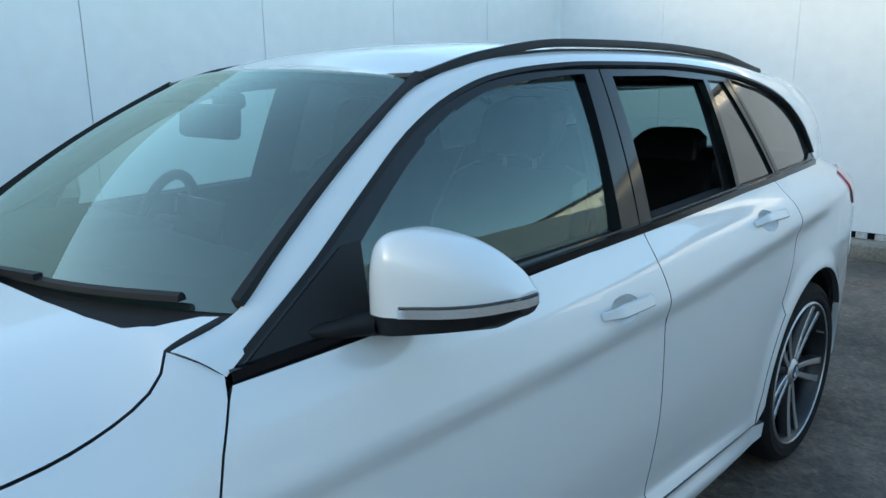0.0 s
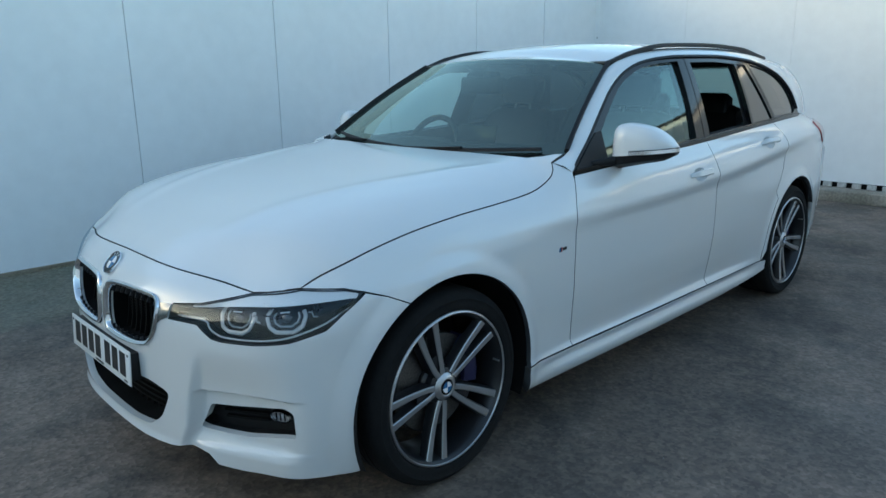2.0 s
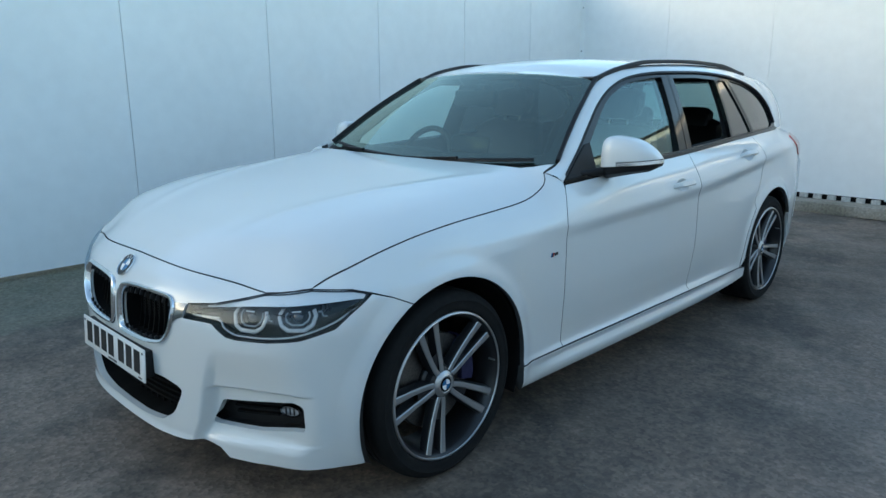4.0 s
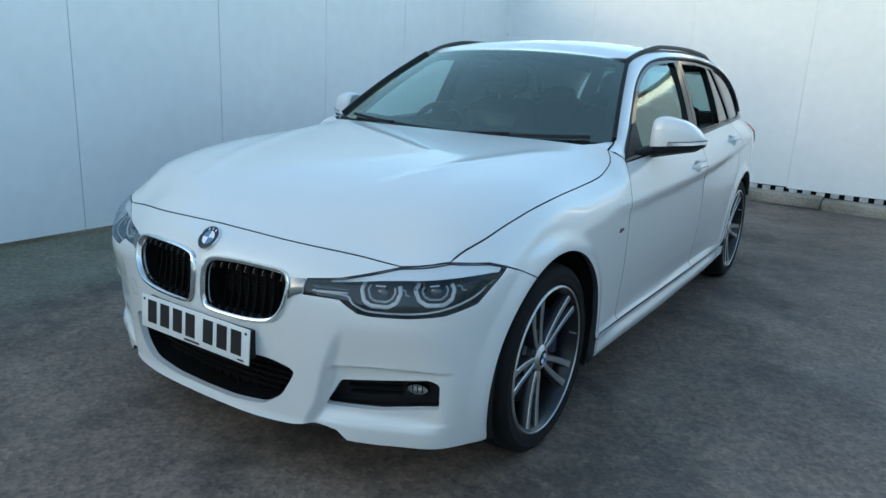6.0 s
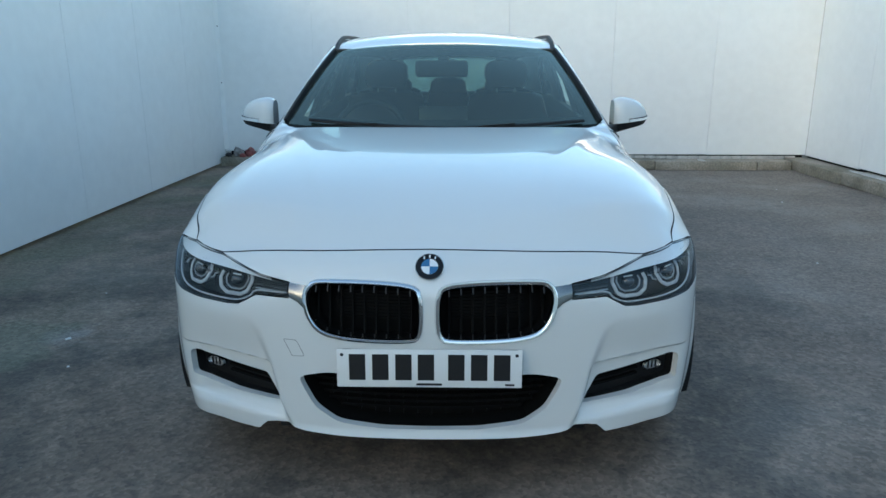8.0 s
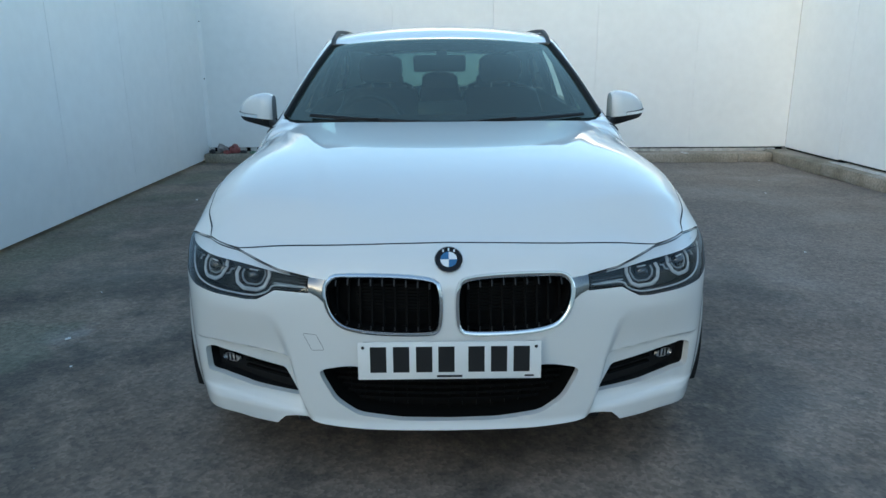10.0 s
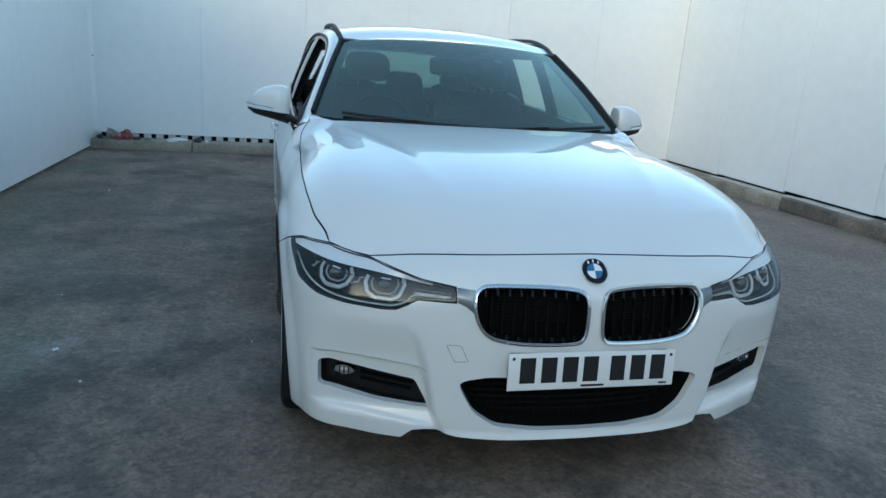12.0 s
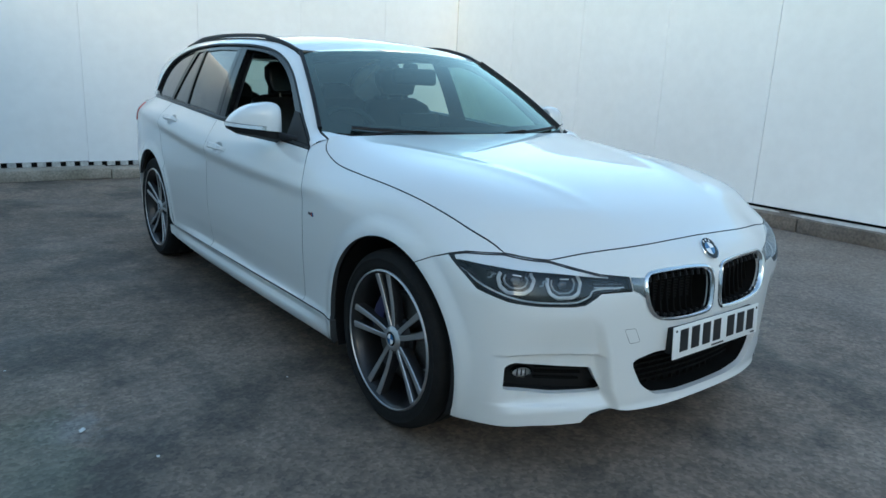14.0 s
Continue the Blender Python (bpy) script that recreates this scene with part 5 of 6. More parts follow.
def number_plate():
    m = Matrix.Translation((0, -.762, .450)) @ Matrix.Rotation(radians(-4), 4, "X")
    def put(bm):
        bmesh.ops.transform(bm, matrix=m, verts=bm.verts)
        return bm
    part("plate_carrier", box_bm((.50, .030, .09), at=(0, -.742, .450), bevel=.004), SATIN_BLACK, car)
    pl = part("number_plate", put(box_bm((.520, .005, .111), bevel=.0022)), PLATE, car, "white number plate with black bars")
    for x in (-.182, -.117, -.052, .011, .096, .160, .224):
        part("bar", put(box_bm((.046, .0012, .076), at=(x - .020, -.0031, .004), bevel=.0004, seg=1)), PLATE_INK, pl)
    part("bar", put(box_bm((.072, .0012, .006), at=(0, -.0031, -.046))), DARK_ALLOY, pl)
    part("bar", put(box_bm((.026, .0012, .005), at=(.226, -.0031, -.046))), DARK_ALLOY, pl)
    for x in (-.245, .245):
        screw = lathe_bm([(0, -.002), (.004, -.0015), (.005, 0)], 12, "y", at=(x, -.0026, .040))
        part("screw", put(screw), DARK_ALLOY, pl)


number_plate()


def tow_cover():
    """The square cover beside the grille: a hair-line groove round it."""
    rows = rounded([(-.425, .508), (-.385, .508), (-.362, .462), (-.400, .458)], .006)
    loop = [(-find_s(z, x=-x), z) for x, z in rows]
    p, n = on_low(densify(loop, .01), .0005)
    part("tow_eye_cover", sweep_bm(p, [(-.0006, -.001), (.0006, -.001), (.0006, .0007), (-.0006, .0007)], True, n), SEAM, car, "thin groove of the towing cover")


tow_cover()


def door_handle(side, y, z):
    """A strap handle over a dished cup in the door skin."""
    s0 = at_y(y)
    k = np.linspace(-.100, .088, 18)
    u = np.linspace(0, 1, 18)
    path, n = on_low([(s0 + a, z + .0105 * (a + .1)) for a in k], .002)
    path = path + n * (0.030 * smooth(u, 0.0, .16) * smooth(u, 1.0, .80))[:, None]

    def strap(v):
        w = .62 + .38 * float(smooth(np.array(v), 0.0, .25) * smooth(np.array(v), 1.0, .8))
        return [(a * w, b) for a, b in [(-.013, -.004), (.013, -.004), (.015, .0), (.011, .006), (-.011, .006), (-.015, .0)]]
    h = part("door_handle", sweep_bm(mirror_pts(path, side), strap, ups=mirror_pts(n, side)), PAINT, car, "white door handle", 40)
    hole = handle_cup(y, z)
    mid, half = hole.mean(0), np.ptp(hole, axis=0) / 2

    def dish(s, zz):
        r = np.clip(((s - mid[0]) / half[0]) ** 2 + ((zz - mid[1]) / half[1]) ** 2, 0, 1)
        q = np.stack([np.asarray(s, float), np.asarray(zz, float)], 1)
        p, m = on_low(q, 0)
        return p - m * (0.001 + 0.022 * (1 - r ** 1.5))[:, None]
    panel("handle_cup", grow(hole, .002), dish, PAINT, h, 0.008, (), 0.002, side, label="dished cup behind the handle")


for sd in (1, -1):
    for hy, hz in HANDLES:
        door_handle(sd, hy, hz)


def wing_badge(side):
    for k, m in ((0, BLUE), (.006, PLATE_INK), (.012, TAIL_RED)):
        q, n = on_low([(at_y(.537 + k), .682), (at_y(.542 + k), .698)], -.0012)
        part("wing_badge", sweep_bm(mirror_pts(q, side), [(-.0022, -.001), (.0022, -.001), (.0022, .001), (-.0022, .001)], ups=mirror_pts(n, side)), m, car, "small striped badge")
    q, n = on_low([(at_y(.558), .690), (at_y(.580), .692)], -.0012)
    part("wing_badge", sweep_bm(mirror_pts(q, side), [(-.0055, -.001), (.0055, -.001), (.0055, .001), (-.0055, .001)], ups=mirror_pts(n, side)), DARK_ALLOY, car, "small grey badge")


for sd in (1, -1):
    wing_badge(sd)


def door_mirror(side):
    """White shell over a black foot, with a bright repeater strip along its lower edge."""
    g = group_part("door_mirror", "white door mirror with a black foot")
    # rows: x, front y, rear y, foot z, top z
    shape = curve((.842, .928, 1.035, .988, 1.102), (.856, .918, 1.045, .990, 1.112), (.885, .914, 1.058, .993, 1.117), (.915, .922, 1.070, .996, 1.113), (.945, .936, 1.080, .999, 1.106),
                  (.975, .956, 1.088, 1.001, 1.093), (1.000, .980, 1.094, 1.003, 1.075), (1.020, 1.010, 1.100, 1.005, 1.053), (1.036, 1.050, 1.100, 1.007, 1.026))
    def ring(x, n=22, low=None):
        yf, yr, z0, z1 = shape(x)
        out = []
        for k in range(n + 1):
            a = math.pi * k / n
            c, s = math.cos(a), math.sin(a)
            y = (yf + yr) / 2 - (yr - yf) / 2 * np.sign(c) * abs(c) ** .60
            z = z0 + (z1 - z0) * abs(s) ** .52
            out.append((x, y, z))
        return out
    xs = np.linspace(.843, 1.035, 26)
    P = np.array([ring(x) for x in xs])
    shell = grid("shell", P, PAINT, g, side=side, label="white mirror shell")
    # closing cheeks and the glass at the back
    for e in (0, -1):
        bm = bmesh.new()
        bm.faces.new([bm.verts.new(p * np.array((side, 1, 1))) for p in P[e]])
        part("cheek", bm, PAINT, g)
    # black foot
    def foot_ring(x):
        yf, yr, z0, z1 = shape(x)
        d = .026 + .026 * (1.036 - x) / .19 - .012 * float(smooth(x, 1.0, 1.036))
        return [(x, yf + .002, z0), (x, yf + .012, z0 - d * .7), (x, (yf + yr) / 2, z0 - d), (x, yr - .012, z0 - d * .8), (x, yr, z0), (x, (yf + yr) / 2, z0 + .003)]
    grid("foot", np.array([foot_ring(x) for x in xs]), SATIN_BLACK, g, closed_v=True, side=side, label="black mirror foot")
    for e in (0, -1):
        bm = bmesh.new()
        bm.faces.new([bm.verts.new(np.array(p) * (side, 1, 1)) for p in foot_ring(xs[e])])
        part("foot_cap", bm, SATIN_BLACK, g)
    # arm to the door
    arm = []
    for x, yc, zc, hy, hz in ((.775, .872, .958, .062, .012), (.800, .890, .962, .060, .014), (.822, .915, .966, .058, .016), (.842, .950, .970, .058, .019), (.862, .975, .972, .056, .022)):
        arm.append([(x, yc + hy * math.copysign(abs(math.cos(a)) ** .7, math.cos(a)), zc + hz * math.copysign(abs(math.sin(a)) ** .7, math.sin(a))) for a in np.linspace(0, 2 * math.pi, 20, endpoint=False)])
    grid("arm", np.array(arm), SATIN_BLACK, g, closed_v=True, side=side)
    # repeater strip, from the middle round the outer end
    pts = []
    for x in np.linspace(.915, 1.030, 18):
        yf, yr, z0, z1 = shape(x)
        pts.append((x + .002, yf - .002, z0 + .0085))
    pts += [(1.038, 1.064, 1.014), (1.037, 1.090, 1.014)]
    part("repeater", sweep_bm(mirror_pts(pts, side), [(-.003, -.0075), (.003, -.0075), (.0035, .0060), (-.003, .0070)]), REPEATER, g, "bright repeater strip", 50)
    line = [(x - .001, y + .002, z + .0084) for x, y, z in pts]
    part("repeater_gap", sweep_bm(mirror_pts(line, side), [(-.003, -.0008), (.003, -.0008), (.003, .0008), (-.003, .0008)]), SEAM, g)
    # glass facing back
    bm = bmesh.new()
    loop = [P[i][-4] for i in range(2, 20)] + [(P[i][-1] + np.array((0, 0, .006))) for i in range(19, 1, -1)]
    bm.faces.new([bm.verts.new((p + np.array((0, .003, 0))) * (side, 1, 1)) for p in loop])
    part("mirror_glass", bm, CHROME, g, "mirror glass")
    # black triangle at the window corner
    tri = np.array([(.72, float(BELT(.72)) + .003), (.955, float(BELT(.955)) + .012), (.985, 1.080), (.945, 1.076)])
    panel("corner_cover", tri, house_in(.003), SATIN_BLACK, g, .03, (), .02, side)


for sd in (1, -1):
    door_mirror(sd)


def tail(side):
    s0, s1 = at_y(3.30), at_y(3.60)
    lamp = [(s0, .950), (s0 + .03, .990), (s1, .995), (s1, .845), (s0 + .10, .862)]
    panel("tail_lamp", rounded(lamp, .015), offset_low(-.006), TAIL_RED, car, .02, (), .02, side, label="red wrap-round tail lamp")


for sd in (1, -1):
    tail(sd)


def tailgate():
    """Tail end: lower lid, side posts, a header and the rear window."""
    g = group_part("tailgate", "white tailgate with a wide rear window")
    xs = np.linspace(-1, 1, 21)
    lid = []
    for z, hw, y in ((.62, .78, 3.75), (.80, .77, 3.78), (.98, .68, 3.72), (1.05, .62, 3.66)):
        lid.append(np.stack([xs * hw, y - .10 * np.abs(xs) ** 3, np.full(21, z)], 1))
    grid("lid", np.stack(lid), PAINT, g, thick=.02)
    rb = []
    for z, hw, y in ((.24, .72, 3.72), (.40, .76, 3.80), (.62, .78, 3.77)):
        rb.append(np.stack([xs * hw, y - .12 * np.abs(xs) ** 3, np.full(21, z)], 1))
    grid("bumper_centre", np.stack(rb), PAINT, g, thick=.02)
    for a, b in ((-1, -.80), (.80, 1)):
        st = []
        for z, hw, y in ((1.05, .63, 3.66), (1.17, .57, 3.62), (1.335, .49, 3.58)):
            u = np.linspace(a, b, 5)
            st.append(np.stack([u * hw, y - .06 * np.abs(u) ** 3, np.full(5, z)], 1))
        grid("post", np.stack(st), PAINT, g, thick=.02)
    sp = []
    for z, y in ((1.338, 3.60), (1.348, 3.68), (1.354, 3.56)):
        sp.append(np.stack([xs * .44, y - .05 * np.abs(xs) ** 2, np.full(21, z - .012)], 1))
    grid("spoiler", np.stack(sp), PAINT, g, thick=.015)
    gl = []
    for z, hw, y in ((1.05, .51, 3.652), (1.17, .47, 3.612), (1.335, .43, 3.572)):
        gl.append(np.stack([xs * hw, y - .04 * np.abs(xs) ** 3, np.full(21, z)], 1))
    grid("rear_window", np.stack(gl), TAIL_GLASS, g, label="tinted rear window")


tailgate()
# ---- wheels ----
def wheel(name, x, y, side, turn, width=.225):
    """Tyre, bright-lipped rim, five pairs of machined spokes, disc and caliper. Outside faces +x before mirroring."""
    w = group_part(name, "two-tone alloy wheel with five double spokes")
    at = Vector((x, y, HUB_Z))
    def put(bm):
        bmesh.ops.translate(bm, vec=at, verts=bm.verts)
        return mirrored(bm) if side < 0 else bm
    h = width / 2
    R = TYRE_R
    tyre = [(.256, -h + .012), (.268, -h + .002), (.290, -h - .001), (.312, -h + .006), (.322, -h + .018), (R - .002, -h + .032), (R, -h + .050),
            (R, -.044), (R - .006, -.042), (R - .006, -.036), (R, -.034), (R, -.006), (R - .006, -.004), (R - .006, .004), (R, .006), (R, .034), (R - .006, .036), (R - .006, .042), (R, .044),
            (R, h - .050), (R - .002, h - .032), (.322, h - .018), (.314, h - .008), (.300, h - .001), (.297, h + .001), (.294, h - .001), (.280, h), (.268, h - .001), (.260, h - .006), (.256, h - .016)]
    part("tyre", put(lathe_bm(tyre, 96)), RUBBER, w, "black low-profile tyre", 60)
    f = h - .003
    rim = [(.253, -h + .02), (.246, -h + .02), (.232, -.02), (.228, .03), (.238, f - .020), (.246, f - .006), (.250, f - .002)]
    part("rim", put(lathe_bm(rim, 96)), DARK_ALLOY, w, "dark grey rim barrel", 60)
    part("lip", put(lathe_bm([(.249, f - .010), (.250, f - .001), (.252, f + .002), (.2565, f + .001), (.259, f - .006)], 96)), ALLOY, w, "bright machined rim lip", 60)
    # spokes
    def spoke(sign):
        bm = bmesh.new()
        rows = []
        for t in np.linspace(0, 1, 9):
            r = .046 + (.249 - .046) * t
            lat = sign * (.0095 + .0270 * t ** .70)
            wd = .0075 + .0062 * t + .003 * (1 - t) ** 4
            face = f - .010 - .020 * (1 - t) ** 1.4 - .006 * math.sin(math.pi * t)
            dep = .030 + .012 * (1 - t)
            rows.append([bm.verts.new((face - k[1], lat + k[0], r)) for k in ((-wd, .003), (-wd + .003, 0), (wd - .003, 0), (wd, .003), (wd + .004, dep), (-wd - .004, dep))])
        for a, b in zip(rows, rows[1:]):
            for j in range(6):
                fc = bm.faces.new((a[j], a[(j + 1) % 6], b[(j + 1) % 6], b[j]))
                fc.material_index = 1 if j in (0, 1, 2) else 0
        return bm
    for k in range(5):
        m = Matrix.Rotation(radians(turn + 72 * k), 4, "X")
        for sgn in (-1, 1):
            bm = spoke(sgn)
            bmesh.ops.transform(bm, matrix=m, verts=bm.verts)
            part("spoke", put(bm), [DARK_ALLOY, ALLOY], w, "machined spoke with dark flanks", 40)
        # web between the pair near the hub
        bm = bmesh.new()
        web = [[bm.verts.new((f - .030 - .012 * (1 - t), q * (.008 + .012 * t ** .7), .040 + .085 * t)) for q in (-1, 1)] for t in np.linspace(0, 1, 5)]
        for a, b in zip(web, web[1:]):
            bm.faces.new((a[0], a[1], b[1], b[0]))
        bmesh.ops.transform(bm, matrix=m, verts=bm.verts)
        part("web", put(bm), DARK_ALLOY, w)
        # wheel bolt between the pairs
        a = radians(turn + 72 * k + 36)
        bolt = lathe_bm([(.0, f - .042), (.008, f - .042), (.010, f - .048), (.011, f - .060)], 10, at=(0, -.050 * math.sin(a), .050 * math.cos(a)))
        part("bolt", put(bolt), SATIN_BLACK, w)
    part("hub", put(lathe_bm([(.0, f - .028), (.034, f - .028), (.046, f - .032), (.060, f - .040), (.066, f - .060)], 40)), DARK_ALLOY, w)
    # centre cap emblem
    for k in range(4):
        bm = bmesh.new()
        c = bm.verts.new((f - .019, 0, 0))
        arc = [bm.verts.new((f - .020, .019 * math.cos(a), .019 * math.sin(a))) for a in np.linspace(k * math.pi / 2, (k + 1) * math.pi / 2, 8)]
        for a, b in zip(arc, arc[1:]):
            bm.faces.new((c, a, b))
        part("cap_quarter", put(bm), BLUE if k % 2 else ROUNDEL_WHITE, w)
    part("cap_ring", put(lathe_bm([(.019, f - .0202), (.0265, f - .022)], 30)), GLOSS_BLACK, w)
    part("hub_face", put(lathe_bm([(.0265, f - .0225), (.030, f - .021), (.041, f - .026), (.046, f - .032)], 40)), ALLOY, w)
    # brake disc and caliper
    part("brake_disc", put(lathe_bm([(.075, .018), (.080, .026), (.165, .026), (.168, .022), (.168, .004), (.165, .0), (.075, .0)], 64)), STEEL, w, "grey ventilated brake disc")
    part("disc_bell", put(lathe_bm([(.0, .044), (.068, .044), (.075, .036), (.076, .018)], 40)), DARK_ALLOY, w)
    bm = bmesh.new()
    a0 = 20
    rings = []
    for k in range(13):
        a = radians(a0 - 32 + 64 * k / 12)
        c, s = math.cos(a), math.sin(a)
        rings.append([bm.verts.new((xx, r * c, r * s)) for xx, r in ((.05, .115), (.056, .13), (.056, .165), (.045, .180), (-.01, .180), (-.01, .172), (.030, .172), (.030, .115))])
    for p, q in zip(rings, rings[1:]):
        for j in range(8):
            bm.faces.new((p[j], p[(j + 1) % 8], q[(j + 1) % 8], q[j]))
    bm.faces.new(rings[0])
    bm.faces.new(rings[-1][::-1])
    part("caliper", put(bm), CALIPER, w, "dark blue brake caliper")
    # valve
    a = radians(turn + 110)
    part("valve", put(lathe_bm([(0, f - .004), (.003, f - .004), (.004, f - .03)], 8, at=(0, -.235 * math.sin(a), .235 * math.cos(a)))), ALLOY, w)


wheel("front_wheel", .768, 0.0, 1, 166, .214)
wheel("rear_wheel", .780, WB, 1, 184, .235)
wheel("front_wheel", .768, 0.0, -1, -13, .214)
wheel("rear_wheel", .780, WB, -1, 8, .235)


def arch_liners(side):
    for cy in (0.0, WB):
        a = np.radians(np.linspace(-22, 202, 44))
        rows = []
        for xx, r in ((.868, ARCH_R - .001), (.84, ARCH_R + .006), (.60, ARCH_R + .004), (.52, ARCH_R - .02)):
            rows.append(np.stack([np.full(44, xx), cy + r * np.cos(a), HUB_Z + r * np.sin(a)], 1))
        rows.append(np.stack([np.full(44, .515), cy + .02 * np.cos(a), HUB_Z + .02 * np.sin(a)], 1))
        grid("arch_liner", np.stack(rows), SATIN_BLACK, car, side=side, label="black wheel arch liner")


for sd in (1, -1):
    arch_liners(sd)
# floor pan under the body
part("floor_pan", box_bm((1.44, 3.6, .04), at=(0, 1.65, .190), bevel=.01), SATIN_BLACK, car, "dark underbody")
part("front_undertray", box_bm((.94, .52, .03), at=(0, -.37, .205), bevel=.01), SATIN_BLACK, car, "dark undertray")
# ---- the cabin ----
def cabin_lining(side):
    """Door cards, pillar trims and headliner edge."""
    ys = np.linspace(.66, 3.62, 50)
    rows = []
    for z, inn in ((None, -.030), (.86, -.055), (.60, -.06), (.30, -.08)):
        zz = BELT(ys) + .004 if z is None else np.full_like(ys, z)
        x = X_BELT(ys) + inn if z is None else X_BELT(ys) + inn + .02
        rows.append(np.stack([x, ys, zz], 1))
    grid("door_card", np.stack(rows), CABIN, car, side=side, label="dark door lining")
    # sill top
    a = house(ys, BELT(ys) + .004, -.012)
    b = house(ys, BELT(ys) + .004, -.060) + np.array((0, 0, .006))
    grid("door_top", np.stack([a, b, b - np.array((.02, 0, .05))]), CABIN, car, side=side)
    # inner faces of the frames
    for lo, hi in (((1.64, 1.70), (1.82, 1.855)), ((2.30, 2.315), (2.68, 2.50))):
        pts = []
        for t in np.linspace(0, 1, 8):
            row = []
            for k in np.linspace(0, 1, 4):
                y0, y1 = lo[0] + (hi[0] - lo[0]) * k, lo[1] + (hi[1] - lo[1]) * k
                y = y0 + (y1 - y0) * t
                z = float(BELT(y)) + (1.37 - float(BELT(y))) * t
                row.append(house(np.array([y]), np.array([z]), -.035 - .02 * math.sin(math.pi * k))[0])
            pts.append(row)
        grid("pillar_trim", np.array(pts), CABIN, car, side=side, label="dark pillar trim")


def pillar_lining(side):
    """The inner cover of the windscreen pillar."""
    w = np.linspace(0.02, 1.0, 14)
    edge = screen(np.full(14, .97), w)
    y2, z2 = edge[:, 1] + .12 + .05 * w, edge[:, 2] - .004
    z2 = np.minimum(z2, DLO_TOP(y2) - .004)
    back = house(y2, z2, -.040)
    fore = screen(np.full(14, .925), w) + np.array((0, .020, -.022))
    mid = (back + fore) / 2 + np.array((-.016, 0, -.010))
    grid("pillar_cover", np.stack([edge + np.array((0, .008, -.008)), fore, mid, back]), CABIN, car, side=side, label="dark windscreen pillar lining")


for sd in (1, -1):
    cabin_lining(sd)
    pillar_lining(sd)


def headliner():
    xs, ys = np.linspace(-1, 1, 15), np.linspace(1.30, 3.60, 24)
    P = []
    for y in ys:
        e = ROOF_EDGE(y)
        P.append([(x * (e[0] + .035), y, e[1] - (.030 if y < 3.2 else .018) - .02 * abs(x) ** 6 + float(ROOF_RISE(y)) * (1 - abs(x) ** 2.2)) for x in xs])
    grid("headliner", np.array(P), HEADLINER, car, label="dark grey headliner")


headliner()


def dashboard():
    xs = np.linspace(-.735, .735, 25)
    prof = [(.66, .955), (.74, .985), (.86, .995), (.98, .985), (1.06, .955), (1.09, .90), (1.07, .78), (1.02, .60), (.98, .40)]
    rows = []
    for y, z in prof:
        rows.append(np.stack([xs, y + .02 * np.cos(xs * 2.2) - .03 * (np.abs(xs) / .735) ** 4, z - .02 * (np.abs(xs) / .735) ** 3 + np.where((xs < -.15) & (xs > -.62) & (z > .9), .018, 0)], 1))
    d = grid("dashboard", np.stack(rows), CABIN, car, label="anthracite dashboard")
    scr = box_bm((.25, .012, .105), at=(.0, 1.055, 1.015), bevel=.004, rot=Matrix.Rotation(radians(-12), 4, "X"))
    part("display", scr, GLOSS_BLACK, d, "dark display")
    for x in (-.66, .66, -.11, .11):
        part("air_vent", box_bm((.10, .02, .05), at=(x, 1.085, .915), bevel=.005), SATIN_BLACK, d)
    for x in (-.66, -.64, .64, .66):
        part("air_vent_slat", box_bm((.05, .012, .004), at=(x, 1.098, .915)), DARK_ALLOY, d)


dashboard()


def steering_wheel():
    c = Vector((-.385, 1.12, .915))
    m = Matrix.Translation(c) @ Matrix.Rotation(radians(68), 4, "X")
    n = 48
    path = [(.183 * math.cos(2 * math.pi * k / n), .183 * math.sin(2 * math.pi * k / n), 0) for k in range(n)]
    def put(bm):
        bmesh.ops.transform(bm, matrix=m, verts=bm.verts)
        return bm
    w = part("steering_wheel", put(sweep_bm(path, tube(.016, 10), True)), LEATHER, car, "black leather steering wheel")
    part("hub", put(box_bm((.15, .12, .05), at=(0, 0, -.012), bevel=.025, seg=3)), CABIN, w)
    for a in (0, 180, 270):
        bm = box_bm((.12, .032, .018), at=(.12, 0, -.004), bevel=.006)
        bmesh.ops.rotate(bm, cent=(0, 0, 0), matrix=Matrix.Rotation(radians(a), 3, "Z"), verts=bm.verts)
        part("spoke", put(bm), DARK_ALLOY if a == 270 else CABIN, w)
    part("column", put(lathe_bm([(.0, -.02), (.045, -.02), (.05, -.16), (.0, -.20)], 20, "z")), CABIN, w)


steering_wheel()


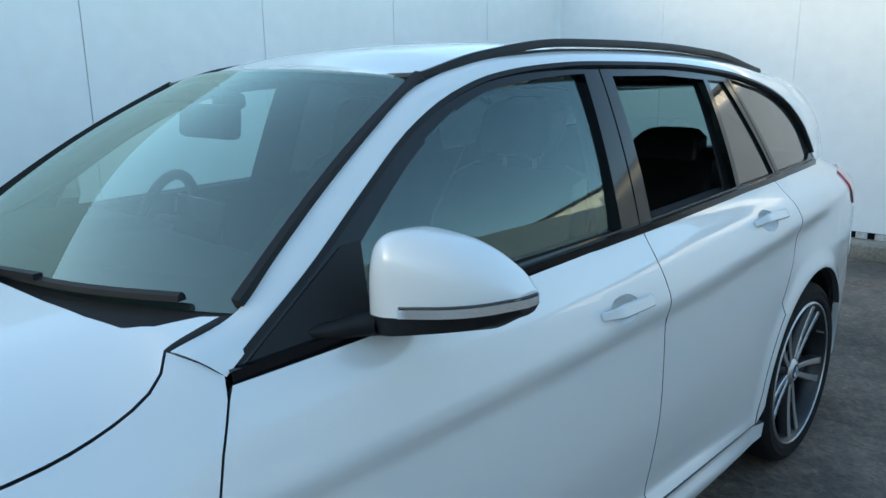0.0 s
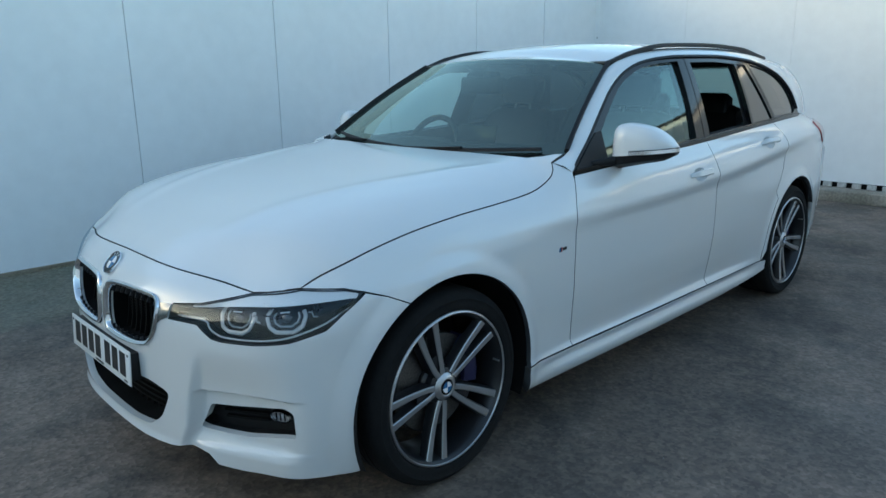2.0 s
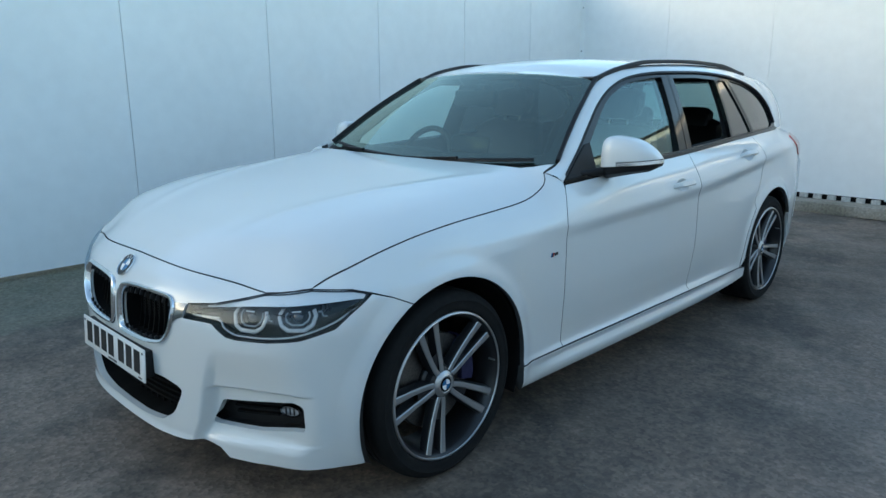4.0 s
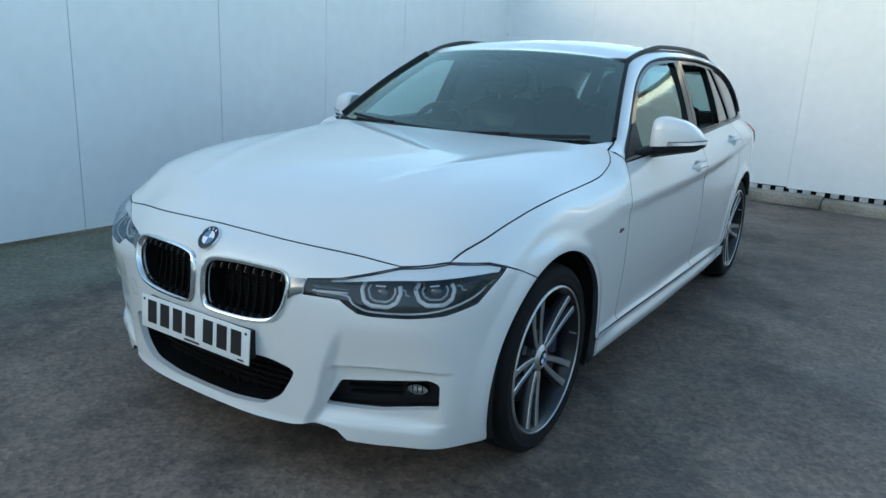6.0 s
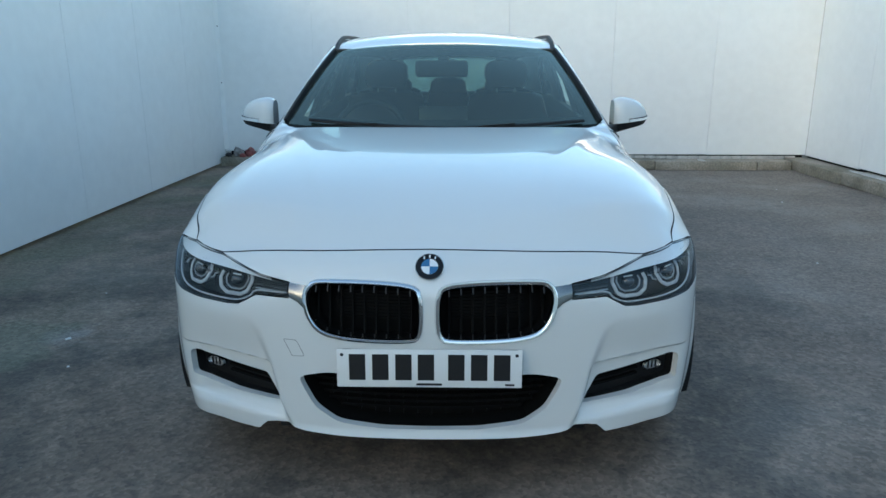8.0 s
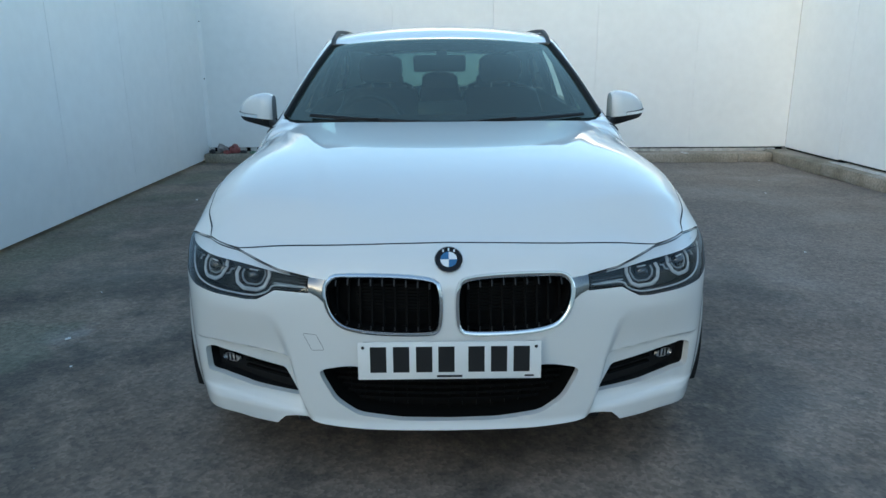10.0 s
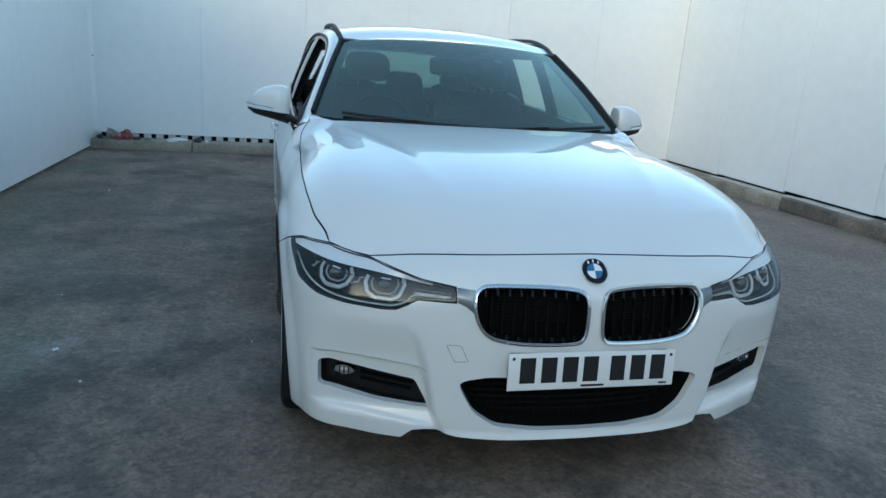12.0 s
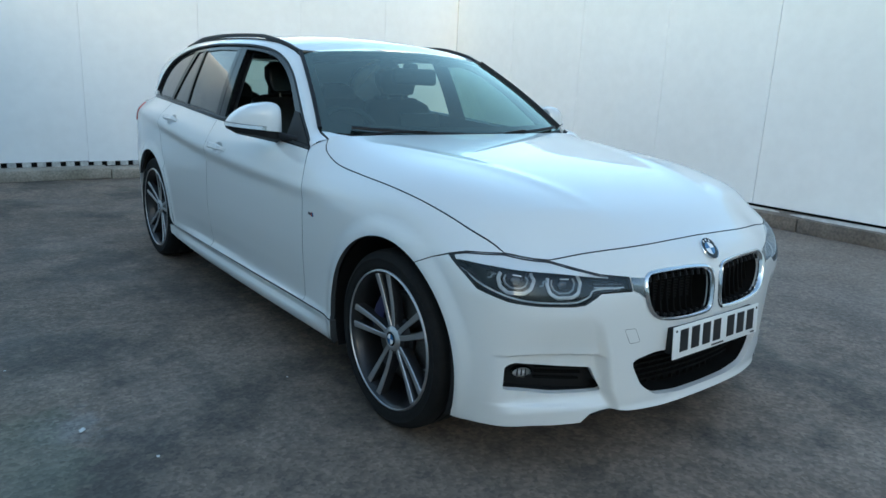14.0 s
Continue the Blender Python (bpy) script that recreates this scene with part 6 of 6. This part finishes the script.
def seat(x, y, wide=.50, rear=False):
    s = group_part("seat", "black leather seat with headrest")
    def cushion(rows, name):
        """A padded shape lofted from rounded sections: centre (y, z), half width, half depth, lean."""
        P = []
        for cy, cz, hw, hd, tilt in rows:
            ring = []
            for k in range(24):
                a = 2 * math.pi * k / 24
                c, sn = math.cos(a), math.sin(a)
                px, pd = hw * np.sign(c) * abs(c) ** .55, hd * np.sign(sn) * abs(sn) ** .65
                pd += .028 * (abs(px) / hw) ** 3 * (-1 if pd < 0 else 0)
                ring.append((x + px, cy + pd * math.cos(tilt), cz + pd * math.sin(tilt)))
            P.append(ring)
        bmg = grid(name, np.array(P), LEATHER, s, closed_v=True)
        return bmg
    w = wide / 2
    cushion([(y - .26, .50, w * .80, .02, 1.4), (y - .25, .52, w * .92, .07, 1.4), (y - .05, .53, w, .085, 1.45), (y + .18, .51, w * .95, .08, 1.5), (y + .24, .50, w * .8, .03, 1.5)], "seat_cushion")
    cushion([(y + .20, .48, w * .80, .03, .2), (y + .21, .54, w * .98, .075, .2), (y + .27, .76, w * 1.0, .075, .25), (y + .34, .97, w * .96, .065, .28), (y + .385, 1.085, w * .84, .05, .3), (y + .395, 1.112, w * .6, .02, .3)], "backrest")
    y, dz = (y - .02, -.10) if rear else (y, .02)
    cushion([(a, b + dz, c, d, e) for a, b, c, d, e in [(y + .400, 1.118, .07, .02, .2), (y + .402, 1.13, .115, .045, .2), (y + .410, 1.185, .135, .052, .2), (y + .422, 1.245, .130, .048, .2), (y + .428, 1.272, .10, .03, .2), (y + .430, 1.280, .06, .01, .2)]], "headrest")
    for k in (-.055, .055):
        part("headrest_post", sweep_bm([(x + k, y + .385, 1.05 + dz), (x + k, y + .402, 1.15 + dz)], tube(.006, 8), ups=[(1, 0, 0)] * 2), STEEL, s, "bright headrest post")


seat(-.37, 1.47, .54)
seat(.37, 1.47, .54)
seat(-.40, 2.30, .46, True)
seat(.0, 2.30, .34, True)
seat(.40, 2.30, .46, True)
part("load_floor", box_bm((1.2, .9, .03), at=(0, 3.2, .62), bevel=.005), CABIN, car, "dark load floor")
part("load_cover", box_bm((1.24, .62, .012), at=(0, 3.0, .965), bevel=.004), CABIN, car, "dark load cover")
part("centre_console", box_bm((.22, .95, .30), at=(0, 1.45, .50), bevel=.03), CABIN, car, "dark centre console")
part("cabin_floor", box_bm((1.5, 2.9, .02), at=(0, 2.05, .30)), CABIN, car, "dark carpet")


def inside_mirror():
    bm = box_bm((.270, .042, .084), at=(-.01, 1.112, 1.252), bevel=.017, seg=3, rot=Matrix.Rotation(radians(-6), 4, "X"))
    m = part("inside_mirror", bm, SATIN_BLACK, car, "dark rear-view mirror")
    part("mirror_stem", box_bm((.060, .07, .040), at=(0, 1.165, 1.300), bevel=.012), SATIN_BLACK, m)


inside_mirror()
# sun visors, folded up
for k in (-.44, .44):
    bm = box_bm((.30, .012, .075), at=(k, 1.30, 1.335), bevel=.006, rot=Matrix.Rotation(radians(62), 4, "X"))
    part("sun_visor", bm, HEADLINER, car, "grey sun visor")

# ---- litter and small marks in the yard ----
def crumpled(name, size, at, material, label, category, seed, flat=.6):
    """A crushed scrap: a folded lump with sharp creases."""
    rng = random.Random(seed)
    bm = bmesh.new()
    bmesh.ops.create_icosphere(bm, subdivisions=2, radius=.5)
    off = Vector((rng.uniform(0, 50), rng.uniform(0, 50), rng.uniform(0, 50)))
    for v in bm.verts:
        k = 1 + .55 * noise.noise(v.co * 3.1 + off) + .25 * noise.noise(v.co * 8 + off)
        v.co = Vector((v.co.x * size[0] * k, v.co.y * size[1] * k, v.co.z * size[2] * k))
    spin = Matrix.Rotation(rng.uniform(0, 6.28), 4, "Z")
    low = min(v.co.z for v in bm.verts)
    bmesh.ops.transform(bm, matrix=Matrix.Translation((at[0], at[1], at[2] - low * flat)) @ spin, verts=bm.verts)
    for v in bm.verts:
        v.co.z = max(v.co.z, at[2])
    ob = part(name, bm, material, None, "", 12)
    return tagged(ob, label, category)


for k, (x, y, sx, sy, sz, m, lab, cat) in enumerate([
        (-2.80, 6.49, .17, .13, .13, GREY_LITTER, "crushed dirty grey rag lying on the kerb", "rag"),
        (-2.64, 6.47, .14, .12, .13, RED_LITTER, "crumpled faded red wrapper lying on the kerb", "wrapper"),
        (-2.73, 6.42, .10, .08, .06, RED_LITTER, "crumpled faded red wrapper lying on the kerb", "wrapper"),
        (-2.93, 6.46, .09, .08, .06, DARK_LITTER, "dirty dark plastic scrap lying on the kerb", "plastic scrap"),
        (-2.53, 6.47, .09, .07, .05, DARK_LITTER, "dirty dark plastic scrap lying on the kerb", "plastic scrap"),
        (-2.40, 6.44, .20, .07, .035, GREEN_LITTER, "flattened green plastic strip on the kerb", "plastic strip"),
        (-2.07, 6.43, .25, .09, .060, WHITE_LITTER, "long crumpled white paper on the kerb", "paper scrap"),
        (-1.84, 6.48, .16, .09, .075, DARK_LITTER, "crushed black plastic bag on the kerb", "plastic bag"),
        (-1.73, 6.43, .05, .05, .040, WHITE_LITTER, "small white paper scrap on the kerb", "paper scrap"),
        (2.05, 6.53, .05, .04, .035, WHITE_LITTER, "small white paper scrap on the kerb", "paper scrap")]):
    crumpled(cat.replace(" ", "_"), (sx, sy, sz), (x, y, .112 + fall(x, y)), m, lab, cat, k + 1)

for k, (x, y, s) in enumerate([(-1.79, .51, .026), (-1.62, .20, .015), (-1.00, .55, .009), (-2.30, 3.9, .024), (3.2, 4.1, .020), (2.45, 1.9, .014), (1.55, 3.0, .010), (3.5, 4.9, .014), (-1.95, 1.2, .009)]):
    crumpled("paper_scrap", (s, s * .7, s * .4), (x, y, .001 + fall(x, y)), WHITE_LITTER, "tiny white paper scrap on the tarmac", "paper scrap", k + 30)


def grit():
    """Loose chippings strewn over the tarmac, thicker along the kerbs."""
    rng = random.Random(7)
    verts, faces = [], []
    def chip(x, y, s):
        k = len(verts)
        a = rng.uniform(0, 6.28)
        for j in range(4):
            t = a + j * 1.57 + rng.uniform(-.3, .3)
            verts.append((x + s * math.cos(t), y + s * math.sin(t), fall(x, y)))
        verts.append((x + rng.uniform(-.3, .3) * s, y + rng.uniform(-.3, .3) * s, fall(x, y) + s * rng.uniform(.5, 1.0)))
        faces.extend([(k + j, k + (j + 1) % 4, k + 4) for j in range(4)])
    for _ in range(2600):
        x, y = rng.uniform(-3.0, 4.3), rng.uniform(-2.6, 6.3)
        chip(x, y, rng.choice((.0016, .002, .0025, .0035)))
    for _ in range(700):
        chip(rng.uniform(-3.0, 4.3), 6.37 - abs(rng.gauss(0, .05)), rng.uniform(.002, .006))
    for _ in range(700):
        chip(4.34 - abs(rng.gauss(0, .05)), rng.uniform(-2, 6.3), rng.uniform(.002, .006))
    for _ in range(500):
        chip(-3.01 + abs(rng.gauss(0, .05)), rng.uniform(-2, 6.3), rng.uniform(.002, .005))
    tagged(link("gravel", verts, faces, GRIT, smooth_on=False), "loose pale chippings strewn over the tarmac", "gravel", kind="stuff")


grit()


def mortar_smear(x0, x1, y0, y1, z, seed):
    """A thin whitish crust on the kerb's top."""
    rng = random.Random(seed)
    n = 26
    bm = bmesh.new()
    c = ((x0 + x1) / 2, (y0 + y1) / 2)
    ring = []
    for k in range(n):
        a = 2 * math.pi * k / n
        r = .78 + .22 * rng.random()
        ring.append((c[0] + (x1 - x0) / 2 * r * math.copysign(abs(math.cos(a)) ** .6, math.cos(a)), c[1] + (y1 - y0) / 2 * r * math.copysign(abs(math.sin(a)) ** .6, math.sin(a))))
    top = [bm.verts.new((x, y, z + .004)) for x, y in ring]
    low = [bm.verts.new((c[0] + (x - c[0]) * 1.06, c[1] + (y - c[1]) * 1.03, z - .002)) for x, y in ring]
    bm.faces.new(top)
    for k in range(n):
        bm.faces.new((top[k], low[k], low[(k + 1) % n], top[(k + 1) % n]))
    tagged(part("mortar_crust", bm, LIME, None), "thin whitish lime crust on top of the kerb", "mortar crust")


for k, (a, b, w) in enumerate([(4.05, 5.40, .14), (2.72, 4.00, .17), (1.30, 2.66, .15), (-0.15, 1.22, .18), (-1.6, -0.20, .16)]):
    mortar_smear(4.60 - w, 4.605, a, b, .1325 + fall(4.4, (a + b) / 2), 3 + k)
mortar_smear(3.18, 3.26, 6.39, 6.60, .1125 + fall(3.2, 6.4), 8)
